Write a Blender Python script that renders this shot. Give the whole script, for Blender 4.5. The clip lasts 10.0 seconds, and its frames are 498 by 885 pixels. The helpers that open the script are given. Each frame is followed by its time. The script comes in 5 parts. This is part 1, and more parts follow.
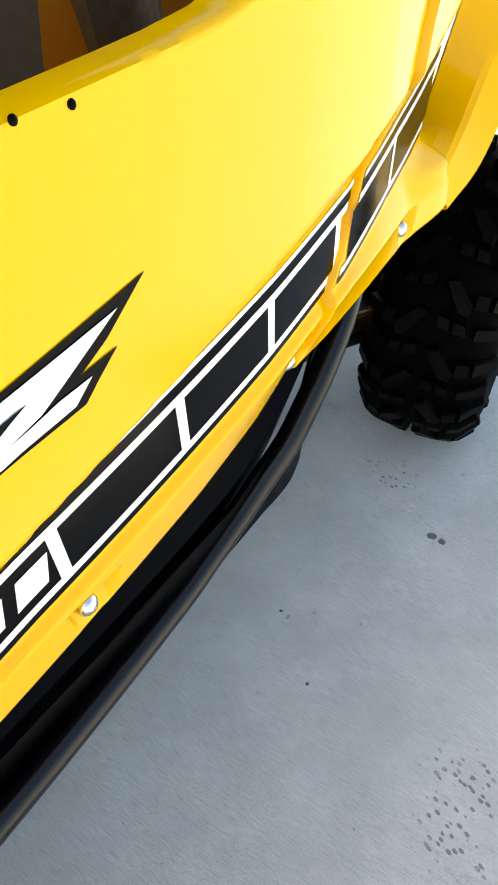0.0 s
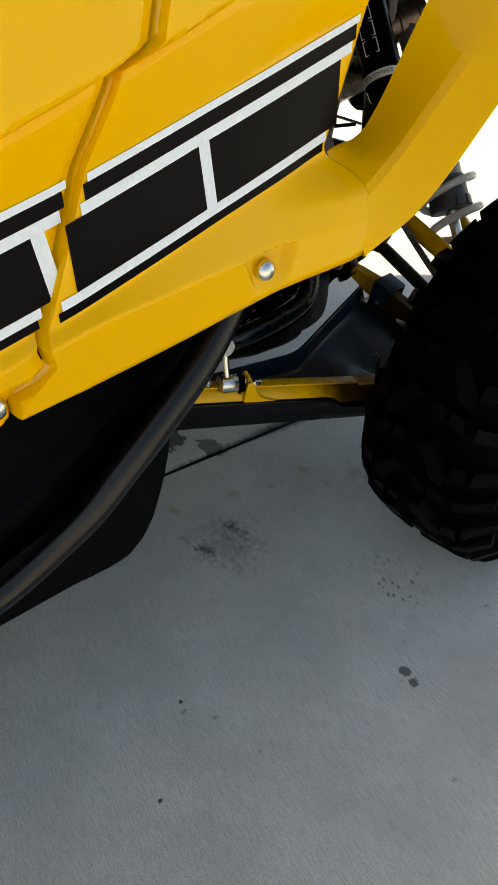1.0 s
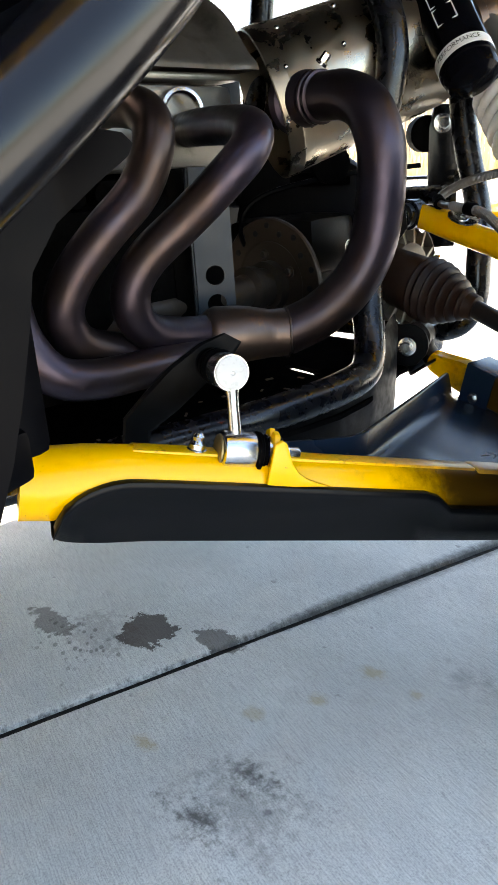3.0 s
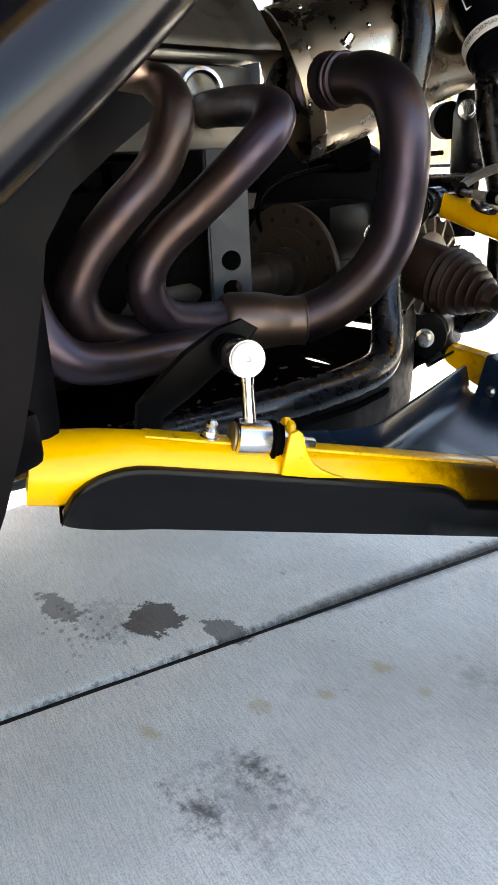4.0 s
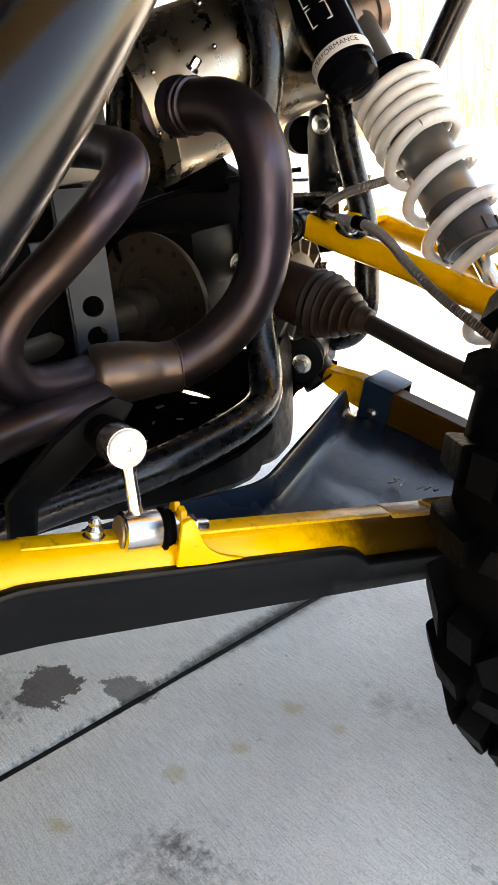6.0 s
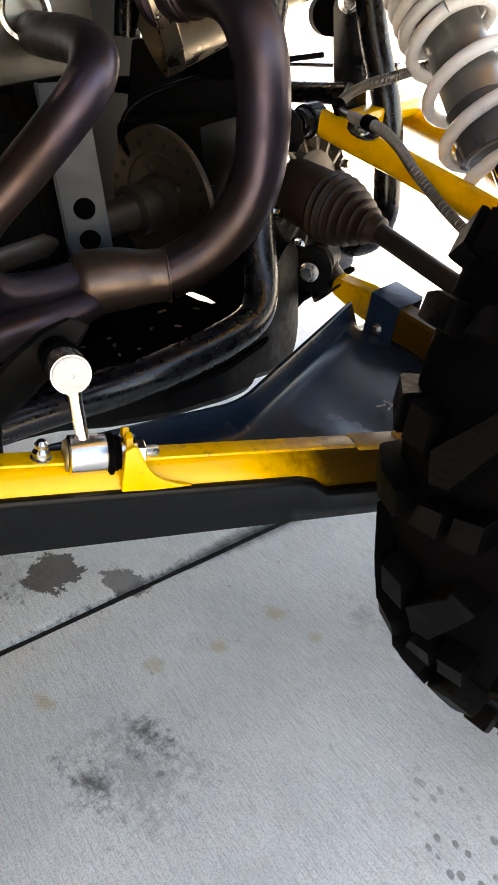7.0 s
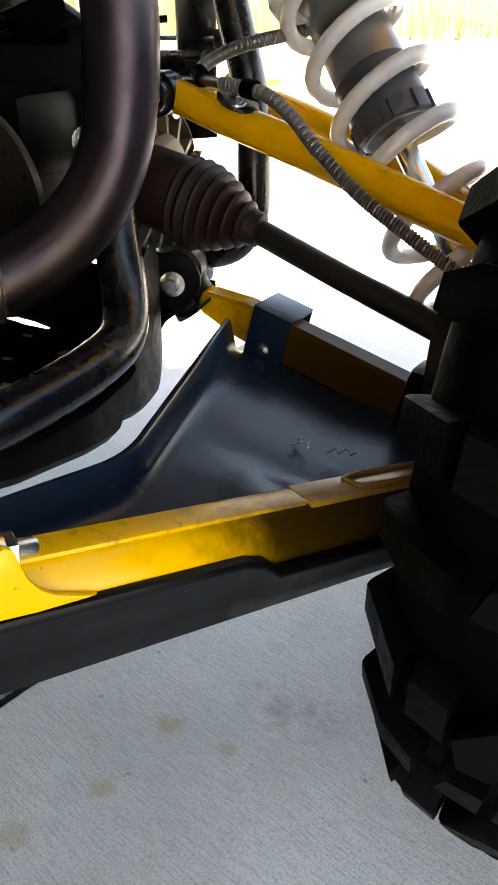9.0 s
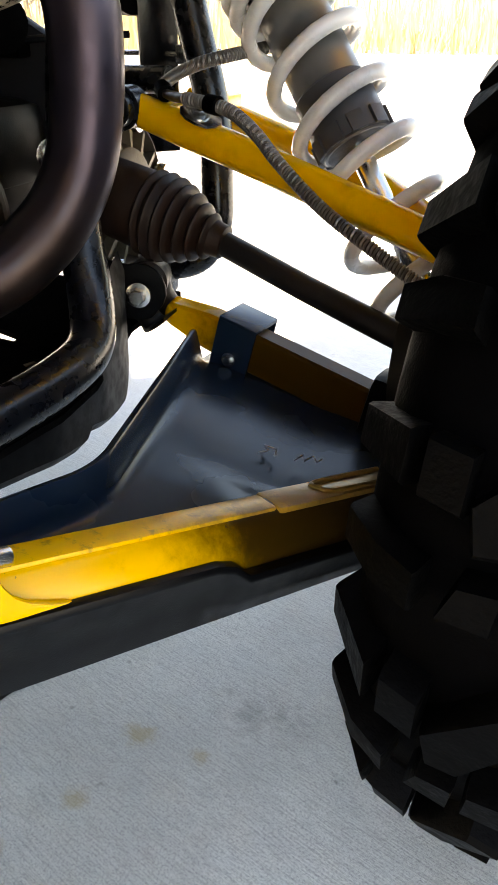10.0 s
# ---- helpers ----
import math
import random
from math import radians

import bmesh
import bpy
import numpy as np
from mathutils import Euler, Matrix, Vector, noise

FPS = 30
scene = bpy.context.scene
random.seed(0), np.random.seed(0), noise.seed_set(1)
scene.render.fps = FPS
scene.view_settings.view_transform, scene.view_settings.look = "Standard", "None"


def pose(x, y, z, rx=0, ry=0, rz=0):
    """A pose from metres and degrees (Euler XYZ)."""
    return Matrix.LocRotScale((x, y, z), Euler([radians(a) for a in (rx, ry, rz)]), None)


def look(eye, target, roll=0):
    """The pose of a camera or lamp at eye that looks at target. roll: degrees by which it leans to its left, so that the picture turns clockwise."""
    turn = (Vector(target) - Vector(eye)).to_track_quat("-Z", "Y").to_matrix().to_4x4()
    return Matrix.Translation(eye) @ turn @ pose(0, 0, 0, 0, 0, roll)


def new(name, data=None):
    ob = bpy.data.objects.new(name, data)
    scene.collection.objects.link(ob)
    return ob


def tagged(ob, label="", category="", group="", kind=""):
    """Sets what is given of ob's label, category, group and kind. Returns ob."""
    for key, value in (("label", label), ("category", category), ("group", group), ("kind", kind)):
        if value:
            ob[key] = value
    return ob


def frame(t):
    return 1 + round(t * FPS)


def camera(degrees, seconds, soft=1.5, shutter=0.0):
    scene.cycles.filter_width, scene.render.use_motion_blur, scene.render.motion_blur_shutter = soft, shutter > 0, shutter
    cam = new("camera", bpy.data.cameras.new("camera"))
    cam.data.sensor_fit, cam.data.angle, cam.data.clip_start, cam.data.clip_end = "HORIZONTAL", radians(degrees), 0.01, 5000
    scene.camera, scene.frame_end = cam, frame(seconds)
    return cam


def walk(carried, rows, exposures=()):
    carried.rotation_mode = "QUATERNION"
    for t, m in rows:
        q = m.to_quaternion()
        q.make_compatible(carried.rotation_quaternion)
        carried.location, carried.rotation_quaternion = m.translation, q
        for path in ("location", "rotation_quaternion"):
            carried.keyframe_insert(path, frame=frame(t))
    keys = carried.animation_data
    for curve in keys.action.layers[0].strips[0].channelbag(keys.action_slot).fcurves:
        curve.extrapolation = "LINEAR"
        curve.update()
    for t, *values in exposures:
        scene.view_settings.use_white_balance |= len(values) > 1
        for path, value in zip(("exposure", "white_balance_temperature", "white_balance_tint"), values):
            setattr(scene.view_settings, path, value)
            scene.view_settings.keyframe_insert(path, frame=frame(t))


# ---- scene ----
cam = camera(36.8, 10.0)
PATH = [
    (0, (0.149, 0.063, 1.172), (-0.371, 1.41, -0.211), 0.0),
    (0.5, (0.289, 0.314, 1.141), (-0.413, 1.596, -0.225), -3.6),
    (1, (0.442, 0.475, 1.059), (-0.626, 1.527, -0.265), -2.9),
    (1.5, (0.344, 0.602, 0.809), (-0.948, 1.789, -0.151), -3.1),
    (2, (0.281, 0.592, 0.698), (-1.022, 1.878, -0.106), -3.1),
    (2.5, (0.224, 0.652, 0.628), (-1.048, 2.016, -0.094), -3.6),
    (3, (0.18, 0.723, 0.578), (-1.182, 2.015, -0.112), -3.9),
    (4.3, (0.168, 0.729, 0.572), (-1.205, 1.996, -0.143), -2.8),
    (4.5, (0.172, 0.73, 0.572), (-1.169, 2.052, -0.105), -3.7),
    (5, (0.156, 0.746, 0.598), (-1.065, 2.139, -0.156), -3.9),
    (5.5, (0.118, 0.75, 0.62), (-1.024, 2.201, -0.149), -4.4),
    (5.7, (0.114, 0.759, 0.624), (-1.005, 2.225, -0.15), -5.3),
    (6.8, (0.165, 0.837, 0.655), (-0.968, 2.157, -0.332), -2.8),
    (7, (0.177, 0.853, 0.657), (-1.007, 2.063, -0.407), -5.1),
    (7.2, (0.168, 0.871, 0.644), (-1.043, 2.065, -0.41), -8.0),
    (7.5, (0.077, 0.91, 0.59), (-1.024, 2.213, -0.454), -6.0),
    (8, (0.015, 0.934, 0.568), (-0.844, 2.355, -0.546), 0.4),
    (8.4, (0.007, 0.934, 0.574), (-0.906, 2.442, -0.37), -1.3),
    (8.5, (0.006, 0.938, 0.568), (-0.858, 2.484, -0.359), -1.4),
    (9, (0.002, 0.94, 0.57), (-0.752, 2.501, -0.427), -0.6),
    (9.5, (-0.003, 0.932, 0.575), (-0.68, 2.528, -0.422), 0.3),
    (9.8, (-0.003, 0.933, 0.573), (-0.664, 2.546, -0.407), 0.5),
    (10, (0.003, 0.931, 0.574), (-0.669, 2.542, -0.402), 0.1),
]
EXPOSURES = [(0.0, 1.75, 8000, 6), (0.3, 1.35, 8400, 6), (0.6, 0.65, 8900, 5), (1.0, 0.85, 8700, 6), (2.0, 1.70, 7900, 16), (2.5, 2.15, 7600, 14), (3.0, 2.8, 7600, 10), (4.5, 3.0, 8500, 15), (6.8, 2.92, 9200, 17), (8.0, 2.75, 9000, 15), (10.0, 2.70, 8700, 13)]
walk(cam, [(t, look(eye, target, roll)) for t, eye, target, roll in PATH], EXPOSURES)

# ---------- world, sun ----------
SUN_FROM = Vector((-0.65, -0.60, 1.0)).normalized()
world = bpy.data.worlds.new("world")
scene.world = world
world.use_nodes = True
wn = world.node_tree.nodes
sky = wn.new("ShaderNodeTexSky")
sky.sky_type, sky.sun_disc = "NISHITA", False
sky.sun_elevation = math.asin(SUN_FROM.z)
sky.sun_rotation = math.atan2(SUN_FROM.x, SUN_FROM.y)
sky.air_density, sky.dust_density, sky.ozone_density = 1.0, 1.5, 1.0
world.node_tree.links.new(sky.outputs[0], wn["Background"].inputs[0])
wn["Background"].inputs[1].default_value = 0.15
sun_data = bpy.data.lights.new("sun", "SUN")
sun_data.energy, sun_data.angle, sun_data.color = 4.5, radians(0.6), (1.0, 0.94, 0.86)
sun = new("sun", sun_data)
sun.matrix_world = look(SUN_FROM * 20, (0, 0, 0))


# ---------- materials ----------
class Mat:
    """A principled material whose inputs can be fed by small node chains."""

    def __init__(self, name, color, rough=0.5, metal=0.0, coat=0.0, spec=0.5):
        self.m = bpy.data.materials.new(name)
        self.m.use_nodes = True
        self.t = self.m.node_tree
        self.b = self.t.nodes["Principled BSDF"]
        self.set("Base Color", (*color, 1))
        self.set("Roughness", rough)
        self.set("Metallic", metal)
        self.set("Coat Weight", coat)
        self.set("Coat Roughness", 0.08)
        self.set("Specular IOR Level", spec)
        self.color = color
        self.co = self.t.nodes.new("ShaderNodeTexCoord").outputs["Object"]

    def set(self, key, v):
        if isinstance(v, bpy.types.NodeSocket):
            self.t.links.new(v, self.b.inputs[key])
        else:
            self.b.inputs[key].default_value = v

    def feed(self, sock, v):
        if isinstance(v, bpy.types.NodeSocket):
            self.t.links.new(v, sock)
        else:
            sock.default_value = v

    def stretch(self, sx, sy, sz, rz=0.0):
        """Coordinates turned by rz, then scaled along the turned axes."""
        r = self.t.nodes.new("ShaderNodeMapping")
        r.inputs["Rotation"].default_value = (0, 0, rz)
        self.t.links.new(self.co, r.inputs[0])
        n = self.t.nodes.new("ShaderNodeMapping")
        n.inputs["Scale"].default_value = (sx, sy, sz)
        self.t.links.new(r.outputs[0], n.inputs[0])
        return n.outputs[0]

    def noise(self, scale, detail=4, rough=0.55, co=None):
        n = self.t.nodes.new("ShaderNodeTexNoise")
        n.inputs["Scale"].default_value, n.inputs["Detail"].default_value, n.inputs["Roughness"].default_value = scale, detail, rough
        self.t.links.new(co or self.co, n.inputs["Vector"])
        return n.outputs[0]

    def ramp(self, v, a, b, lo=0.0, hi=1.0):
        n = self.t.nodes.new("ShaderNodeMapRange")
        n.interpolation_type = "SMOOTHSTEP"
        self.t.links.new(v, n.inputs[0])
        for k, x in zip((1, 2, 3, 4), (a, b, lo, hi)):
            n.inputs[k].default_value = x
        return n.outputs[0]

    def math(self, op, a, b=0.0):
        n = self.t.nodes.new("ShaderNodeMath")
        n.operation = op
        self.feed(n.inputs[0], a)
        self.feed(n.inputs[1], b)
        return n.outputs[0]

    def mix(self, f, a, b):
        n = self.t.nodes.new("ShaderNodeMix")
        n.data_type = "RGBA"
        self.feed(n.inputs[0], f)
        for k, v in ((6, a), (7, b)):
            self.feed(n.inputs[k], v if isinstance(v, bpy.types.NodeSocket) else (*v, 1))
        return n.outputs[2]

    def bump(self, v, strength=0.3, dist=0.002):
        n = self.t.nodes.new("ShaderNodeBump")
        n.inputs["Strength"].default_value, n.inputs["Distance"].default_value = strength, dist
        self.t.links.new(v, n.inputs["Height"])
        self.set("Normal", n.outputs[0])


def worn(name, color, dirt, rough, metal=0.0, amount=0.5, scale=25.0, coat=0.0, grain=900.0, relief=0.15, dist=0.0006, spec=0.5):
    """Paint, plastic or metal with blotchy dirt and fine grain."""
    m = Mat(name, color, rough, metal, coat, spec)
    n = m.noise(scale, 6, 0.65)
    f = m.ramp(n, 0.5, 0.78, 0.0, amount)
    m.set("Base Color", m.mix(f, color, dirt))
    m.set("Roughness", m.ramp(m.noise(scale * 3, 4), 0.3, 0.7, rough * 0.85, min(1.0, rough * 1.2)))
    m.bump(m.noise(grain, 2), relief, dist)
    return m


M = {}
M["yellow"] = worn("yellow_plastic", (0.86, 0.45, 0.001), (0.74, 0.38, 0.004), 0.16, spec=0.26, amount=0.12, scale=6, coat=0.06, grain=13, relief=0.08, dist=0.004)
# dirt-flecked powder coat, going brown-black towards the hub
m = M["arm"] = Mat("yellow_powder_coat", (0.86, 0.45, 0.001), 0.26, 0.0, 0.1, 0.3)
axes = m.t.nodes.new("ShaderNodeSeparateXYZ")
m.t.links.new(m.co, axes.inputs[0])
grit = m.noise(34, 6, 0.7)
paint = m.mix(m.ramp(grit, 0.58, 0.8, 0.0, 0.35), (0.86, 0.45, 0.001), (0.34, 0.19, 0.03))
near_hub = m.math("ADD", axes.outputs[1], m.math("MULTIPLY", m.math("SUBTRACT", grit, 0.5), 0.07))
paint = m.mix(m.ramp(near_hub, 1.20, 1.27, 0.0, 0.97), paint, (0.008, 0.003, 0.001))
chips = m.noise(150, 3, 0.6)
paint = m.mix(m.ramp(chips, 0.70, 0.74, 0.0, 0.8), paint, (0.06, 0.04, 0.02))
m.set("Base Color", paint)
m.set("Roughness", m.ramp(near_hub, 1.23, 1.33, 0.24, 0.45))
m.bump(m.noise(120, 3), 0.12, 0.0008)
# the flat top of the arm, dusty and rubbed towards the hub
m = M["arm_top"] = Mat("dusty_yellow_powder_coat", (0.86, 0.45, 0.001), 0.3, 0.0, 0.1, 0.3)
axes = m.t.nodes.new("ShaderNodeSeparateXYZ")
m.t.links.new(m.co, axes.inputs[0])
grit = m.noise(44, 6, 0.7)
near_hub = m.math("ADD", axes.outputs[1], m.math("MULTIPLY", m.math("SUBTRACT", grit, 0.5), 0.16))
paint = m.mix(m.ramp(near_hub, 1.20, 1.32, 0.0, 0.85), (0.86, 0.45, 0.001), (0.17, 0.10, 0.035))
m.set("Base Color", m.mix(m.ramp(m.noise(90, 4, 0.7), 0.52, 0.7, 0.0, 0.5), paint, (0.10, 0.055, 0.015)))
m.bump(m.noise(160, 3), 0.15, 0.0008)
M["leg"] = worn("yellow_leg_paint", (0.86, 0.43, 0.001), (0.36, 0.17, 0.01), 0.22, spec=0.4, amount=0.4, scale=22, coat=0.15, grain=120, relief=0.1)
# grimy leg paint; shade towards the hub is mixed into its colour
m = M["shaded_grimy_leg"] = Mat("shaded_grimy_leg_paint", (0.86, 0.43, 0.001), 0.4, 0.0, 0.0, 0.15)
axes = m.t.nodes.new("ShaderNodeSeparateXYZ")
m.t.links.new(m.co, axes.inputs[0])
grit = m.noise(30, 6, 0.7)
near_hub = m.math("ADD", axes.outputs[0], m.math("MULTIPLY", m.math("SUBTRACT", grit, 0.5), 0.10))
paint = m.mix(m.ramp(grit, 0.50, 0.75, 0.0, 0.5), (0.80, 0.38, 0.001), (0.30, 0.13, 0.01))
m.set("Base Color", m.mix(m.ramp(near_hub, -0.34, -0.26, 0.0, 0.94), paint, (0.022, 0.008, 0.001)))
m.set("Roughness", m.ramp(near_hub, -0.33, -0.22, 0.26, 0.45))
m.bump(m.noise(120, 3), 0.12, 0.0008)
M["decal_black"] = worn("black_vinyl", (0.0022, 0.0022, 0.0032), (0.004, 0.004, 0.005), 0.14, spec=0.05, amount=0.3, scale=8, relief=0.02)
M["decal_white"] = worn("white_vinyl", (0.72, 0.79, 0.88), (0.56, 0.6, 0.64), 0.25, amount=0.2, scale=30, relief=0.02)
M["tube"] = worn("satin_black_tube_paint", (0.003, 0.003, 0.004), (0.007, 0.006, 0.006), 0.20, spec=0.34, amount=0.25, scale=30, grain=1400, relief=0.04, dist=0.0002)
M["gloss"] = worn("gloss_black_frame_paint", (0.003, 0.0036, 0.0055), (0.010, 0.009, 0.008), 0.27, spec=0.45, amount=0.15, scale=26, coat=0.1, grain=300, relief=0.03)
M["greasy"] = worn("greasy_black_pan", (0.0012, 0.0012, 0.0015), (0.016, 0.012, 0.009), 0.36, spec=0.16, amount=0.45, scale=46, grain=160, relief=0.14, dist=0.0008)
M["under"] = worn("black_under_paint", (0.0012, 0.0012, 0.0015), (0.004, 0.0035, 0.003), 0.5, spec=0.10, amount=0.5, scale=30, grain=300, relief=0.1)
M["eye"] = worn("rusty_black_forging", (0.013, 0.0075, 0.005), (0.05, 0.026, 0.014), 0.5, 0.2, spec=0.3, amount=0.6, scale=40, grain=400, relief=0.3)
M["plastic"] = worn("black_moulded_plastic", (0.0010, 0.0010, 0.0016), (0.002, 0.0019, 0.0022), 0.40, spec=0.045, amount=0.4, scale=14, grain=1800, relief=0.08, dist=0.0003)
# black sheet; the blue sky sheen on it is put into the base colour
m = M["plate"] = Mat("sky_tinted_guard_sheet", (0.009, 0.022, 0.042), 0.26, 0.0, 0.0, 0.34)
streak = m.noise(7, 4, 0.55)
m.set("Base Color", m.mix(m.ramp(streak, 0.35, 0.68), (0.0075, 0.019, 0.037), (0.0105, 0.026, 0.049)))
m.set("Roughness", m.ramp(streak, 0.3, 0.7, 0.28, 0.25))
m.bump(m.noise(60, 2), 0.03, 0.0006)
M["skirt"] = worn("black_skirt_plastic", (0.0022, 0.0024, 0.003), (0.006, 0.006, 0.006), 0.34, spec=0.16, amount=0.4, scale=16, grain=900, relief=0.25)
M["lug"] = worn("scuffed_lug_rubber", (0.0010, 0.0009, 0.0009), (0.0055, 0.0048, 0.0042), 0.5, spec=0.05, amount=0.7, scale=30, grain=260, relief=0.5, dist=0.001)
M["rubber"] = worn("tyre_rubber", (0.0006, 0.0005, 0.0006), (0.0016, 0.0014, 0.0012), 0.65, spec=0.03, amount=0.5, scale=16, grain=500, relief=0.4, dist=0.001)
M["boot"] = worn("dusty_boot_rubber", (0.018, 0.0080, 0.0045), (0.042, 0.020, 0.011), 0.5, spec=0.25, amount=0.6, scale=20, grain=500, relief=0.3)
M["shaft"] = worn("dark_steel_shaft", (0.060, 0.046, 0.036), (0.14, 0.10, 0.066), 0.42, 0.5, amount=0.5, scale=40)
M["black_shaft"] = worn("black_shaft_paint", (0.012, 0.0095, 0.0085), (0.035, 0.026, 0.019), 0.42, 0.2, amount=0.4, scale=40)
M["flake"] = worn("dry_leaf_litter", (0.16, 0.11, 0.07), (0.07, 0.05, 0.03), 0.9, amount=0.7, scale=200)
M["zinc"] = worn("zinc_plated_steel", (0.66, 0.67, 0.66), (0.45, 0.44, 0.40), 0.22, 1.0, amount=0.3, scale=60)
M["brass"] = worn("brown_passivated_face", (0.30, 0.22, 0.10), (0.12, 0.09, 0.06), 0.4, 0.8, amount=0.5, scale=60)
M["ballcap"] = worn("white_nylon_cap", (0.52, 0.52, 0.51), (0.42, 0.42, 0.40), 0.3, amount=0.1, scale=80)
M["case"] = worn("dusty_cast_case", (0.20, 0.17, 0.13), (0.07, 0.055, 0.04), 0.5, 0.35, amount=0.7, scale=30, grain=500, relief=0.4)
# darker copy of the case: shade between the ribs put into its colour
M["case_dish"] = worn("shaded_case_dish", (0.12, 0.10, 0.076), (0.05, 0.04, 0.03), 0.5, 0.35, amount=0.7, scale=30, grain=500, relief=0.4)
M["cast"] = worn("cast_aluminium", (0.27, 0.255, 0.23), (0.09, 0.08, 0.065), 0.34, 0.9, amount=0.7, scale=22, grain=700, relief=0.35)
# grimy cast metal, darkened further by bay shade put into its colour
M["cast_dark"] = worn("shaded_grimy_cast", (0.0055, 0.0046, 0.0038), (0.0024, 0.0020, 0.0018), 0.45, 0.1, spec=0.2, amount=0.7, scale=18, grain=600, relief=0.35)
M["cover"] = worn("dark_grey_cover_plastic", (0.011, 0.011, 0.013), (0.018, 0.016, 0.015), 0.5, spec=0.2, amount=0.4, scale=20, grain=500, relief=0.1)
M["disc"] = worn("dark_steel_disc", (0.085, 0.062, 0.045), (0.030, 0.023, 0.018), 0.40, 0.6, amount=0.6, scale=20)
M["bracket"] = worn("blue_black_bracket_paint", (0.026, 0.036, 0.047), (0.012, 0.014, 0.016), 0.42, spec=0.3, amount=0.3, scale=20)
M["spring"] = worn("white_spring_coat", (0.70, 0.68, 0.65), (0.33, 0.26, 0.19), 0.28, amount=0.5, scale=14, coat=0.2)
M["anodised"] = worn("grey_anodised_shock_body", (0.20, 0.19, 0.175), (0.10, 0.09, 0.08), 0.34, 0.75, amount=0.4, scale=25)
M["darkcap"] = worn("dark_grey_collar", (0.06, 0.06, 0.065), (0.10, 0.09, 0.08), 0.42, 0.4, amount=0.4, scale=30)
M["silver_text"] = worn("silver_print", (0.62, 0.62, 0.62), (0.5, 0.5, 0.5), 0.4, amount=0.1)
M["bronze"] = worn("tan_bead_ring", (0.42, 0.34, 0.22), (0.2, 0.16, 0.1), 0.4, 0.7, amount=0.4, scale=30)
M["braid"] = worn("braided_steel_hose", (0.22, 0.205, 0.185), (0.09, 0.075, 0.06), 0.4, 0.8, amount=0.5, scale=60)
# yellow cab trim, its deep shade put into a brown base colour
M["shaded_trim"] = worn("shaded_inner_trim", (0.20, 0.075, 0.003), (0.14, 0.05, 0.003), 0.6, amount=0.3, scale=8, spec=0.15)
# caked grime; on the engine block its near-black also carries the bay's shade
M["bay_grime"] = worn("shaded_bay_grime", (0.004, 0.0038, 0.0036), (0.012, 0.010, 0.008), 0.95, amount=0.6, scale=40, spec=0.0, grain=200, relief=0.6, dist=0.002)
M["seat"] = worn("dark_seat_vinyl", (0.012, 0.012, 0.012), (0.02, 0.02, 0.02), 0.6, amount=0.3)
M["scribe"] = worn("chalk_mark", (0.45, 0.5, 0.55), (0.2, 0.22, 0.25), 0.8, amount=0.6, scale=200)

# heat-tinted steel of the exhaust
m = M["exhaust"] = Mat("heat_tinted_exhaust", (0.1, 0.08, 0.07), 0.36, 0.9)
tint = m.mix(m.ramp(m.noise(7, 3), 0.35, 0.62), (0.062, 0.043, 0.038), (0.054, 0.044, 0.062))
tint = m.mix(m.ramp(m.noise(40, 6, 0.7), 0.58, 0.8, 0, 0.5), tint, (0.105, 0.068, 0.048))
m.set("Base Color", tint)
m.set("Roughness", m.ramp(m.noise(60, 4), 0.3, 0.7, 0.30, 0.46))
m.bump(m.noise(420, 3), 0.10, 0.0006)
M["collar"] = worn("bare_pipe_collar", (0.13, 0.092, 0.075), (0.26, 0.14, 0.06), 0.36, 0.85, amount=0.8, scale=45)
m = M["muffler"] = Mat("stained_stainless_muffler", (0.5, 0.46, 0.4), 0.27, 1.0)
m.set("Base Color", m.mix(m.ramp(m.noise(9, 4, 0.6), 0.35, 0.9, 0, 0.7), (0.40, 0.345, 0.265), (0.25, 0.195, 0.13)))
m.set("Roughness", m.ramp(m.noise(30, 5), 0.3, 0.7, 0.2, 0.42))
m.bump(m.noise(300, 2), 0.06, 0.0005)

# broom-finished concrete with stains where the slab carries them
BROOM = radians(16)   # turns the broom marks onto the x axis
JX, JS = -0.807, 0.29   # the slab joint runs along x = JX + JS * y
m = M["concrete"] = Mat("broomed_concrete", (0.4, 0.4, 0.39), 0.85, 0.0, 0.0, 0.3)
fine = m.noise(1.0, 3, 0.6, m.stretch(38, 620, 1, BROOM))
speck = m.noise(520, 3, 0.7)
cloud = m.noise(5.5, 6, 0.62)
base = m.mix(m.ramp(cloud, 0.3, 0.7), (0.60, 0.60, 0.565), (0.74, 0.735, 0.69))
base = m.mix(m.ramp(speck, 0.30, 0.56, 0.6, 0.0), base, (0.25, 0.25, 0.24))
base = m.mix(m.ramp(m.noise(230, 2, 0.6), 0.34, 0.50, 0.18, 0.0), base, (0.24, 0.235, 0.22))
base = m.mix(m.ramp(fine, 0.30, 0.60, 0.34, 0.0), base, (0.22, 0.22, 0.215))
base = m.mix(m.ramp(m.noise(38, 2), 0.70, 0.76, 0.0, 0.5), base, (0.16, 0.155, 0.15))
warp = m.noise(26, 5, 0.7)
edge = m.noise(90, 4, 0.7)


